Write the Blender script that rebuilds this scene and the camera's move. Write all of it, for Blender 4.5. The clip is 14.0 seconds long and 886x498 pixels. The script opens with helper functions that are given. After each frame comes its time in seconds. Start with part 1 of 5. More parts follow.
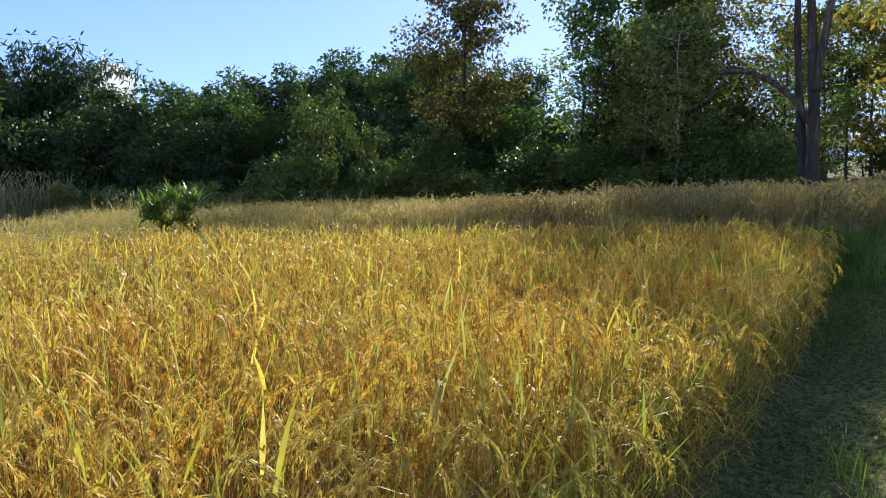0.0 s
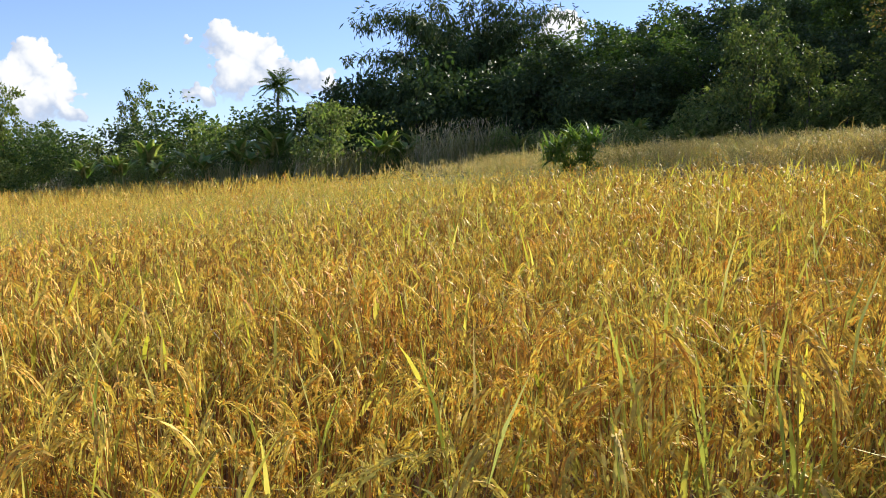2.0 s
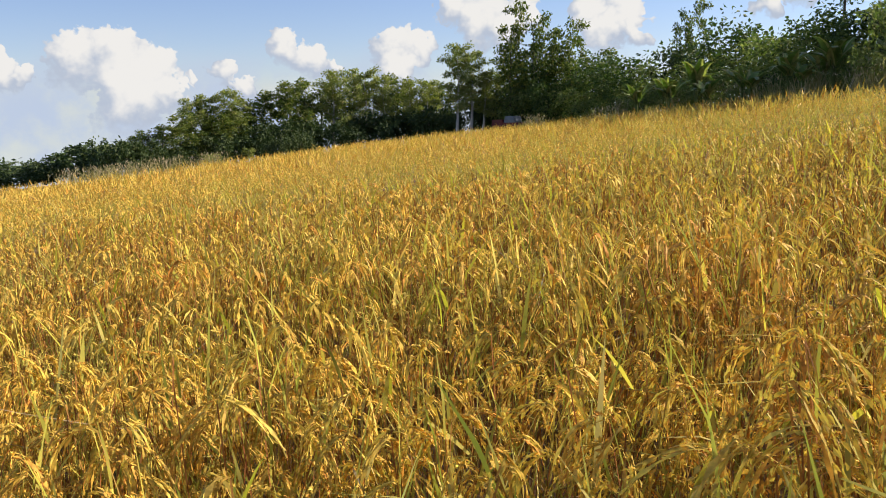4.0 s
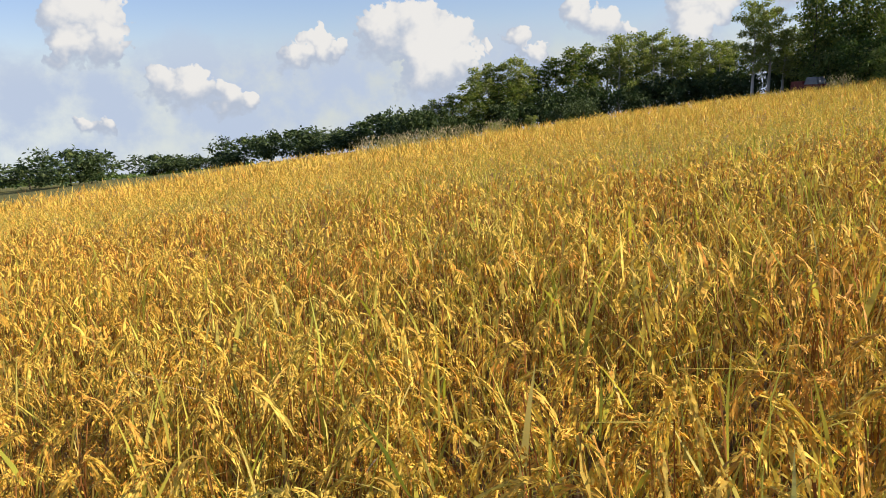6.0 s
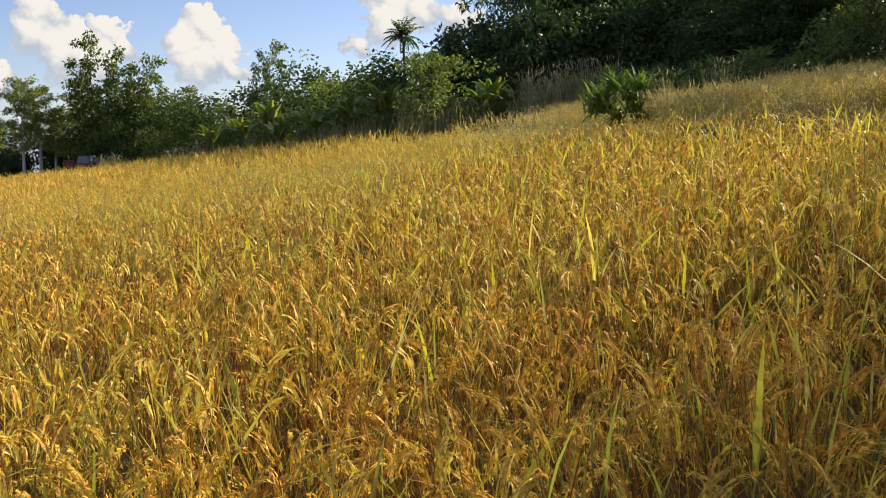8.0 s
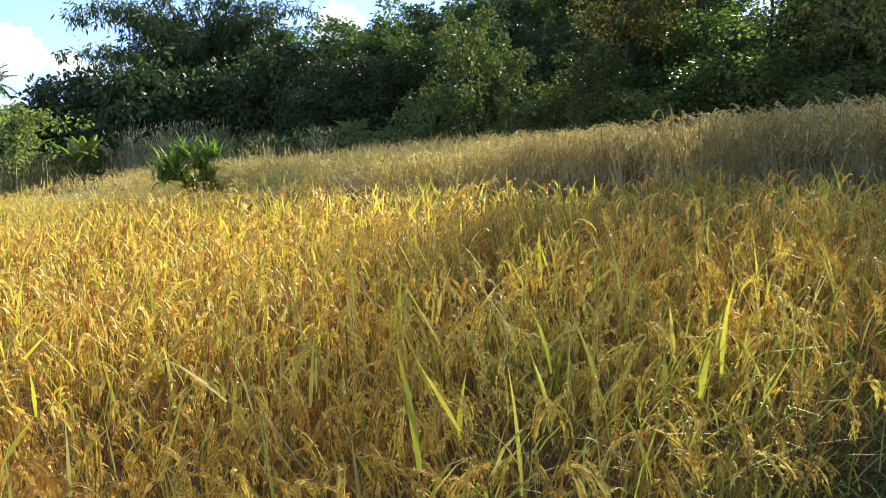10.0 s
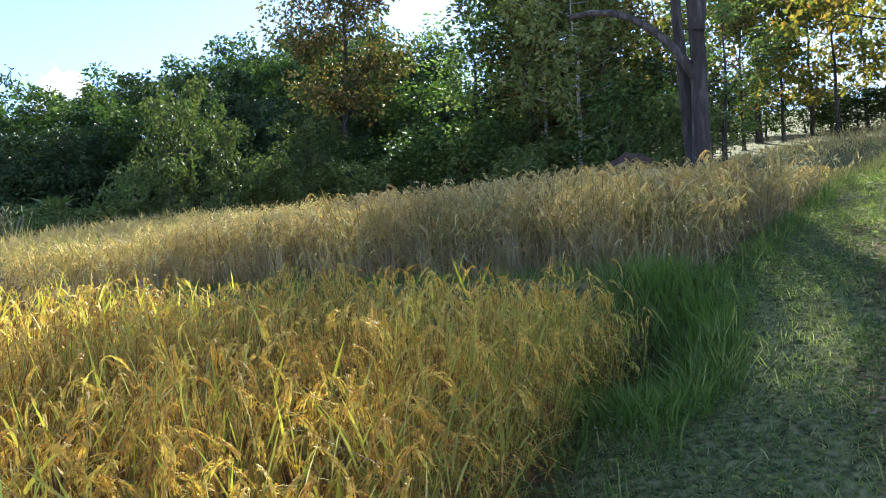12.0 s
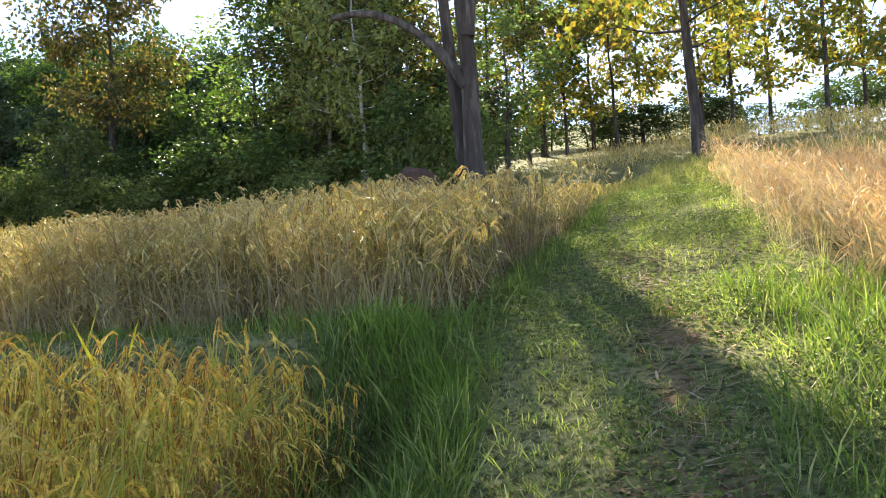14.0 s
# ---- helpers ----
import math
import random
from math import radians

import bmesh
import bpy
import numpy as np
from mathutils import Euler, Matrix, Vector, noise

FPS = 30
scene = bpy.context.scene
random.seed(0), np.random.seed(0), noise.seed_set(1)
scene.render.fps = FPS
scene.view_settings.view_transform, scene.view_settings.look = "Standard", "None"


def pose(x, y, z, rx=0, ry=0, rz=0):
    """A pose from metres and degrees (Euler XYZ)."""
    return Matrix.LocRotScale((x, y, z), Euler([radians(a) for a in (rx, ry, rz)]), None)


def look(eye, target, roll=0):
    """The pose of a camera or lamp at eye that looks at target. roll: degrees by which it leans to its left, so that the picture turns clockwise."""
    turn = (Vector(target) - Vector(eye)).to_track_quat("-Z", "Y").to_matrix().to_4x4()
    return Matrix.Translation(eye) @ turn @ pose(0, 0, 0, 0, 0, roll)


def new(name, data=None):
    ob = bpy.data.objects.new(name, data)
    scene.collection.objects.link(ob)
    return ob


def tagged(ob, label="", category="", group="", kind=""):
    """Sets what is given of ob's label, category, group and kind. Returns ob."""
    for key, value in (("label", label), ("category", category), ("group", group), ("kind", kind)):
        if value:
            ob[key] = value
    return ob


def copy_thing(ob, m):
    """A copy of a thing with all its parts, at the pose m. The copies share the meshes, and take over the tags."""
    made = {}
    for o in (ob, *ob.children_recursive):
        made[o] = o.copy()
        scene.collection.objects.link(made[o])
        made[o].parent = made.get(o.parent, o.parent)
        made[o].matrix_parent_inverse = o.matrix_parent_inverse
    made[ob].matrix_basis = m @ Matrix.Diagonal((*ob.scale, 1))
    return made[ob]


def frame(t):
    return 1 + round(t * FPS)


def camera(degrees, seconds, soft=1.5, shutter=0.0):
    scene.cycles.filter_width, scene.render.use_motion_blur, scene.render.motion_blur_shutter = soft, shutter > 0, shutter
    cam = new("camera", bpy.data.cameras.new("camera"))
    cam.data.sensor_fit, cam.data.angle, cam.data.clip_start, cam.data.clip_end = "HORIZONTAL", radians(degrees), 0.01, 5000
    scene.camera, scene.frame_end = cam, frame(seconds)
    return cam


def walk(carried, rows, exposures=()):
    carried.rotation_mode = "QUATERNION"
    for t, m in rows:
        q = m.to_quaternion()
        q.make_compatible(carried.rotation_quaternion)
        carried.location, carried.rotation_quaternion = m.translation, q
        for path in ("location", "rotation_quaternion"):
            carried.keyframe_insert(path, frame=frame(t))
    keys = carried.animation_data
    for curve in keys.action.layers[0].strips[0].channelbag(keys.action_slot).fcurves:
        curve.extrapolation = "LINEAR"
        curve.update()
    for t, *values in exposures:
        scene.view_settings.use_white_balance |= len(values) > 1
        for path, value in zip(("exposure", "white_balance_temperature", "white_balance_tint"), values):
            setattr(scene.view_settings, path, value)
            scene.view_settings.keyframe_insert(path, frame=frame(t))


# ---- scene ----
cam = camera(53.74, 14.0, 1.0)
PATH = [
    (0.0, pose(0.229, 0.000, 1.776, 91.477, -1.544, 35.490)),
    (0.5, pose(0.199, 0.354, 1.789, 90.396, -0.854, 40.830)),
    (1.0, pose(0.203, 0.641, 1.803, 89.119, -1.796, 47.338)),
    (1.5, pose(0.154, 0.951, 1.832, 87.204, -1.571, 56.510)),
    (2.0, pose(0.135, 1.148, 1.877, 86.657, -1.314, 64.137)),
    (2.5, pose(0.153, 1.362, 1.920, 85.165, 0.189, 72.560)),
    (3.0, pose(0.034, 1.639, 1.921, 83.581, -0.117, 76.292)),
    (3.5, pose(-0.061, 1.900, 1.937, 83.699, 0.874, 84.634)),
    (4.0, pose(-0.109, 2.080, 1.967, 81.375, 1.303, 99.622)),
    (4.2, pose(-0.128, 2.142, 1.971, 80.242, 0.188, 103.202)),
    (4.7, pose(-0.148, 2.281, 1.998, 79.859, 0.806, 111.930)),
    (5.2, pose(-0.144, 2.431, 2.036, 79.689, 1.571, 117.591)),
    (5.7, pose(-0.139, 2.609, 2.079, 79.700, 2.349, 119.401)),
    (6.3, pose(-0.160, 2.885, 2.129, 79.910, 3.113, 115.389)),
    (6.5, pose(-0.176, 2.991, 2.144, 80.079, 3.552, 112.637)),
    (7.0, pose(-0.232, 3.305, 2.192, 80.848, 3.303, 100.822)),
    (7.2, pose(-0.245, 3.406, 2.207, 81.490, 2.894, 94.772)),
    (7.9, pose(-0.270, 3.710, 2.258, 82.725, 1.863, 76.389)),
    (8.6, pose(-0.262, 3.970, 2.303, 84.053, 1.455, 63.632)),
    (9.3, pose(-0.233, 4.272, 2.342, 85.055, 1.497, 56.565)),
    (9.5, pose(-0.185, 4.380, 2.334, 85.363, 1.948, 55.936)),
    (10.0, pose(-0.160, 4.671, 2.366, 86.443, 0.462, 50.215)),
    (10.5, pose(-0.105, 4.925, 2.424, 85.701, 0.845, 42.139)),
    (11.0, pose(0.014, 5.176, 2.464, 83.753, 2.383, 37.654)),
    (11.5, pose(-0.024, 5.473, 2.527, 86.739, 2.506, 34.712)),
    (12.0, pose(-0.019, 5.867, 2.577, 90.256, 3.119, 33.844)),
    (12.5, pose(-0.035, 6.257, 2.591, 91.445, 2.694, 32.568)),
    (13.0, pose(-0.089, 6.659, 2.632, 90.828, 2.906, 28.924)),
    (13.5, pose(-0.096, 7.080, 2.672, 90.195, 3.735, 25.164)),
    (14.0, pose(-0.137, 7.454, 2.722, 90.249, 4.452, 21.156)),
]
# ==end of path
EXPOSURES = [(0.0, 1.2, 5700, 10), (0.5, 1.42, 5800, 10), (1.0, 1.4, 5900, 10), (1.5, 1.55, 6000, 10), (2.2, 1.02, 6200, 10), (3.0, 0.9, 6500, 10), (4.2, 0.92, 6500, 10), (6.5, 0.84, 6500, 10), (7.2, 0.8, 6900, 10), (9.5, 1.6, 6400, 10),
             (10.2, 1.98, 5900, 10), (11.0, 2.95, 5500, 10), (11.6, 2.4, 5500, 10), (12.5, 1.95, 5900, 10), (13.2, 2.4, 6700, 8), (13.6, 2.52, 6700, 8), (14.0, 2.45, 6700, 8)]
walk(cam, PATH, EXPOSURES)

# ---------------------------------------------------------------- sky and sun
SUN_AZ, SUN_EL = 24.5, 27.0  # degrees to the left of +y, degrees up

CUMULUS = [  # azimuth to the left of +y, elevation, radius, in degrees
    (140.2, 5.0, 2.16), (138.5, 5.1, 1.29), (140.8, 3.1, 1.09), (139.1, 3.4, 1.3), (135.8, 1.0, 1.13), (133.9, 0.8, 1.36), (132.0, 0.1, 1.11), (130.7, -0.1, 0.71),
    (127.9, 2.5, 0.92), (126.3, 3.0, 1.07), (125.0, 2.8, 0.72), (121.9, 3.7, 1.67), (119.8, 3.6, 1.97), (117.8, 2.8, 1.77), (119.1, 1.3, 2.24), (116.8, 1.5, 1.04),
    (115.5, 2.6, 0.33), (113.1, 3.1, 0.74), (112.2, 2.0, 0.74), (109.4, 4.4, 1.15), (108.0, 3.5, 1.08), (106.6, 3.0, 0.65), (140.4, -1.1, 0.57), (139.4, -1.1, 0.64),
    (102.9, 4.3, 1.38), (101.5, 4.4, 1.3), (102.3, 2.8, 1.26), (88.7, 5.3, 1.22), (87.5, 5.0, 0.94), (94.5, 6.5, 1.28), (93.8, 5.8, 0.85), (90.5, 6.3, 1.02),
    (89.1, 7.2, 1.44), (88.0, 5.7, 1.54), (89.7, 4.9, 1.38), (87.0, 4.6, 0.78), (78.3, 9.7, 1.23), (76.9, 8.6, 1.54), (75.5, 7.9, 1.18), (77.7, 7.2, 1.33),
    (79.6, 6.1, 0.74), (73.3, 7.7, 1.11), (72.0, 7.3, 0.74), (80.1, 9.6, 0.25), (57.8, 10.5, 1.01), (56.4, 10.3, 0.73), (56.5, 10.7, 1.19), (57.6, 11.3, 0.45),
    (60.7, 10.8, 0.49), (57.5, 11.2, 1.0),
    (98.5, 7.6, 1.14), (96.8, 6.6, 1.3), (97.4, 5.3, 1.43), (98.9, 6.3, 1.08), (95.8, 5.1, 1.27)]


def build_world():
    world = bpy.data.worlds.new("sky")
    scene.world = world
    world.use_nodes = True
    nt = world.node_tree
    nt.nodes.clear()
    add, link = nt.nodes.new, nt.links.new

    def maths(op, a, b=None, clamp=False):
        n = add("ShaderNodeMath")
        n.operation, n.use_clamp = op, clamp
        for i, v in enumerate((a, b)):
            if v is None:
                continue
            if isinstance(v, (int, float)):
                n.inputs[i].default_value = v
            else:
                link(v, n.inputs[i])
        return n.outputs[0]

    def span(v, lo, hi, a=0.0, b=1.0):
        n = add("ShaderNodeMapRange")
        n.interpolation_type = "SMOOTHSTEP"
        link(v, n.inputs[0])
        for i, k in enumerate((lo, hi, a, b)):
            n.inputs[i + 1].default_value = k
        return n.outputs[0]

    sky = add("ShaderNodeTexSky")
    sky.sky_type, sky.sun_disc = "NISHITA", False
    sky.sun_elevation, sky.sun_rotation = radians(SUN_EL), radians(-SUN_AZ)
    sky.air_density, sky.dust_density, sky.ozone_density = 1.0, 0.12, 3.0
    coord = add("ShaderNodeTexCoord")
    xyz = add("ShaderNodeSeparateXYZ")
    link(coord.outputs["Generated"], xyz.inputs[0])
    x, y, z = xyz.outputs
    az = maths("MULTIPLY", maths("ARCTAN2", maths("MULTIPLY", x, -1.0), y), 57.2958)
    el = maths("MULTIPLY", maths("ARCSINE", z), 57.2958)
    level = add("ShaderNodeCombineXYZ")  # the low sky goes on below the level line, over the falling plain
    link(x, level.inputs[0]), link(y, level.inputs[1]), link(maths("MAXIMUM", z, 0.035), level.inputs[2])
    link(level.outputs[0], sky.inputs["Vector"])
    flat = add("ShaderNodeCombineXYZ")
    link(az, flat.inputs[0]), link(el, flat.inputs[1])

    def noisy(scale, detail, rough):
        n = add("ShaderNodeTexNoise")
        n.inputs["Scale"].default_value, n.inputs["Detail"].default_value = scale, detail
        n.inputs["Roughness"].default_value = rough
        link(flat.outputs[0], n.inputs["Vector"])
        return n

    wob = noisy(0.5, 3.0, 0.6)
    mid = add("ShaderNodeVectorMath")
    mid.operation = "SUBTRACT"
    link(wob.outputs["Color"], mid.inputs[0])
    mid.inputs[1].default_value = (0.5, 0.5, 0.5)
    big = add("ShaderNodeVectorMath")
    big.operation = "MULTIPLY"
    link(mid.outputs[0], big.inputs[0])
    big.inputs[1].default_value = (3.6, 2.8, 0.0)
    bent = add("ShaderNodeVectorMath")
    link(flat.outputs[0], bent.inputs[0]), link(big.outputs[0], bent.inputs[1])
    body = tops = None
    for a, e, r in CUMULUS:
        off = add("ShaderNodeVectorMath")
        off.operation = "DISTANCE"
        link(bent.outputs[0], off.inputs[0])
        off.inputs[1].default_value = (a, e, 0.0)
        puff = maths("SUBTRACT", 1.0, maths("DIVIDE", off.outputs["Value"], r * 1.12))
        body = puff if body is None else maths("MAXIMUM", body, puff)
        above = add("ShaderNodeVectorMath")
        above.operation = "DISTANCE"
        link(bent.outputs[0], above.inputs[0])
        above.inputs[1].default_value = (a - 0.25 * r, e + 0.6 * r, 0.0)
        crest = maths("SUBTRACT", 1.0, maths("DIVIDE", above.outputs["Value"], r * 1.12))
        tops = crest if tops is None else maths("MAXIMUM", tops, crest)
    fray = noisy(1.3, 9.0, 0.62)
    body = maths("ADD", body, maths("MULTIPLY", maths("SUBTRACT", fray.outputs["Fac"], 0.5), 0.9))
    # unseen fair-weather cumulus higher up, over the rest of the sky, added for fill light
    ball = add("ShaderNodeTexNoise")
    link(coord.outputs["Generated"], ball.inputs["Vector"])
    ball.inputs["Scale"].default_value, ball.inputs["Detail"].default_value = 3.2, 7.0
    high = maths("MULTIPLY", span(ball.outputs["Fac"], 0.47, 0.58), span(el, 21.0, 34.0))
    under = maths("ADD", tops, maths("MULTIPLY", maths("SUBTRACT", fray.outputs["Fac"], 0.5), 1.2))
    cover = maths("MAXIMUM", maths("MULTIPLY", span(body, 0.0, 0.13), span(under, -0.62, 0.0)), maths("MULTIPLY", high, 0.35))
    # a thin grey deck under the heaps, and streaks over it
    deck = noisy(0.2, 6.0, 0.6)
    low = maths("MULTIPLY", span(el, 7.0, 1.0), span(az, 70.0, 96.0))
    deck_cover = maths("MULTIPLY", span(maths("ADD", deck.outputs["Fac"], maths("MULTIPLY", low, 0.24)), 0.56, 0.80), low)
    shade = noisy(0.55, 6.0, 0.6)
    lit = span(maths("ADD", maths("MULTIPLY", maths("SUBTRACT", shade.outputs["Fac"], 0.5), 1.3), tops), -0.15, 0.62)
    tone = add("ShaderNodeMix")
    tone.data_type = "RGBA"
    link(lit, tone.inputs["Factor"])
    tone.inputs["A"].default_value, tone.inputs["B"].default_value = (0.56, 0.63, 0.76, 1), (1.0, 0.98, 0.95, 1)
    clear, heap, grey = add("ShaderNodeBackground"), add("ShaderNodeBackground"), add("ShaderNodeBackground")
    blue = add("ShaderNodeVectorMath")
    blue.operation = "MULTIPLY"
    link(sky.outputs[0], blue.inputs[0])
    blue.inputs[1].default_value = (1.02, 0.96, 1.14)
    link(blue.outputs[0], clear.inputs[0])
    clear.inputs[1].default_value = 0.067
    link(tone.outputs["Result"], heap.inputs[0])
    heap.inputs[1].default_value = 0.46
    grey.inputs[0].default_value, grey.inputs[1].default_value = (0.60, 0.70, 0.88, 1), 0.46
    one, two, out = add("ShaderNodeMixShader"), add("ShaderNodeMixShader"), add("ShaderNodeOutputWorld")
    link(deck_cover, one.inputs[0]), link(clear.outputs[0], one.inputs[1]), link(grey.outputs[0], one.inputs[2])
    link(cover, two.inputs[0]), link(one.outputs[0], two.inputs[1]), link(heap.outputs[0], two.inputs[2])
    link(two.outputs[0], out.inputs[0])


build_world()
sun_data = bpy.data.lights.new("sun", "SUN")
sun_data.energy, sun_data.angle, sun_data.color = 5.0, radians(0.55), (1.0, 0.90, 0.73)
sun = new("sun", sun_data)
_sa, _se = radians(SUN_AZ), radians(SUN_EL)
SUN_WAY = Vector((-math.sin(_sa) * math.cos(_se), math.cos(_sa) * math.cos(_se), math.sin(_se)))
sun.matrix_world = look(SUN_WAY * 60, (0, 0, 0))


# ---------------------------------------------------------------- materials
def leafy(name, stops, translucent=0.45, rough=0.62, scale=6.0, mottled=0.25, gloss=0.12, drift=None, patch=None, glow=(1.05, 1.3, 0.6)):
    """Plant tissue: a colour for each blade from stops, mottled, part of the light shining through."""
    m = bpy.data.materials.new(name)
    m.use_nodes = True
    nt = m.node_tree
    nt.nodes.clear()
    add, link = nt.nodes.new, nt.links.new
    geo, ramp = add("ShaderNodeNewGeometry"), add("ShaderNodeValToRGB")
    link(geo.outputs["Random Per Island"], ramp.inputs[0])
    els = ramp.color_ramp.elements
    while len(els) < len(stops):
        els.new(0.5)
    for e, (p, c) in zip(els, stops):
        e.position, e.color = p, (*c, 1)
    coord, tex = add("ShaderNodeTexCoord"), add("ShaderNodeTexNoise")
    link(coord.outputs["Object"], tex.inputs["Vector"])
    tex.inputs["Scale"].default_value, tex.inputs["Detail"].default_value = scale, 4.0
    rng = add("ShaderNodeMapRange")
    link(tex.outputs["Fac"], rng.inputs[0])
    for i, k in enumerate((0.3, 0.7, 1.0 - mottled, 1.0 + mottled)):
        rng.inputs[i + 1].default_value = k
    base = ramp.outputs[0]
    for other in (drift, patch):  # (colour, noise scale, from, to): another colour where the noise is high
        if other is None:
            continue
        colour, size, lo, hi = other
        spot, step, blend = add("ShaderNodeTexNoise"), add("ShaderNodeMapRange"), add("ShaderNodeMix")
        link(coord.outputs["Object"], spot.inputs["Vector"])
        spot.inputs["Scale"].default_value, spot.inputs["Detail"].default_value = size, 2.0
        link(spot.outputs["Fac"], step.inputs[0])
        step.inputs[1].default_value, step.inputs[2].default_value = lo, hi
        blend.data_type = "RGBA"
        link(step.outputs[0], blend.inputs["Factor"]), link(base, blend.inputs["A"])
        blend.inputs["B"].default_value = (*colour, 1)
        base = blend.outputs["Result"]
    mul = add("ShaderNodeVectorMath")
    mul.operation = "SCALE"
    link(base, mul.inputs[0]), link(rng.outputs[0], mul.inputs["Scale"])
    bsdf, thin, mix, out = (add("ShaderNodeBsdfPrincipled"), add("ShaderNodeBsdfTranslucent"), add("ShaderNodeMixShader"),
                            add("ShaderNodeOutputMaterial"))
    link(mul.outputs[0], bsdf.inputs["Base Color"])
    bsdf.inputs["Roughness"].default_value = rough
    bsdf.inputs["Specular IOR Level"].default_value = gloss
    warm = add("ShaderNodeVectorMath")
    warm.operation = "MULTIPLY"
    link(mul.outputs[0], warm.inputs[0])
    warm.inputs[1].default_value = glow
    link(warm.outputs[0], thin.inputs[0])
    mix.inputs[0].default_value = translucent
    link(bsdf.outputs[0], mix.inputs[1]), link(thin.outputs[0], mix.inputs[2]), link(mix.outputs[0], out.inputs[0])
    return m


def solid(name, stops, scale=4.0, rough=0.85, bump=0.4, fine=40.0, stretch=(1, 1, 1), depth=0.02):
    """An opaque rough surface: colours by noise at two scales, with relief."""
    m = bpy.data.materials.new(name)
    m.use_nodes = True
    nt = m.node_tree
    add, link = nt.nodes.new, nt.links.new
    bsdf = nt.nodes["Principled BSDF"]
    coord, mapping = add("ShaderNodeTexCoord"), add("ShaderNodeMapping")
    link(coord.outputs["Object"], mapping.inputs[0])
    mapping.inputs["Scale"].default_value = stretch
    a, b = add("ShaderNodeTexNoise"), add("ShaderNodeTexNoise")
    for t, s in ((a, scale), (b, fine)):
        link(mapping.outputs[0], t.inputs["Vector"])
        t.inputs["Scale"].default_value, t.inputs["Detail"].default_value = s, 6.0
    both = add("ShaderNodeMath")
    both.operation = "MULTIPLY_ADD"
    link(b.outputs["Fac"], both.inputs[0])
    both.inputs[1].default_value = 0.5
    half = add("ShaderNodeMath")
    half.operation = "MULTIPLY"
    link(a.outputs["Fac"], half.inputs[0])
    half.inputs[1].default_value = 0.5
    link(half.outputs[0], both.inputs[2])
    ramp = add("ShaderNodeValToRGB")
    els = ramp.color_ramp.elements
    while len(els) < len(stops):
        els.new(0.5)
    for e, (p, c) in zip(els, stops):
        e.position, e.color = p, (*c, 1)
    link(both.outputs[0], ramp.inputs[0])
    link(ramp.outputs[0], bsdf.inputs["Base Color"])
    bsdf.inputs["Roughness"].default_value = rough
    bsdf.inputs["Specular IOR Level"].default_value = 0.2
    bmp = add("ShaderNodeBump")
    bmp.inputs["Strength"].default_value, bmp.inputs["Distance"].default_value = bump, depth
    link(both.outputs[0], bmp.inputs["Height"]), link(bmp.outputs[0], bsdf.inputs["Normal"])
    return m


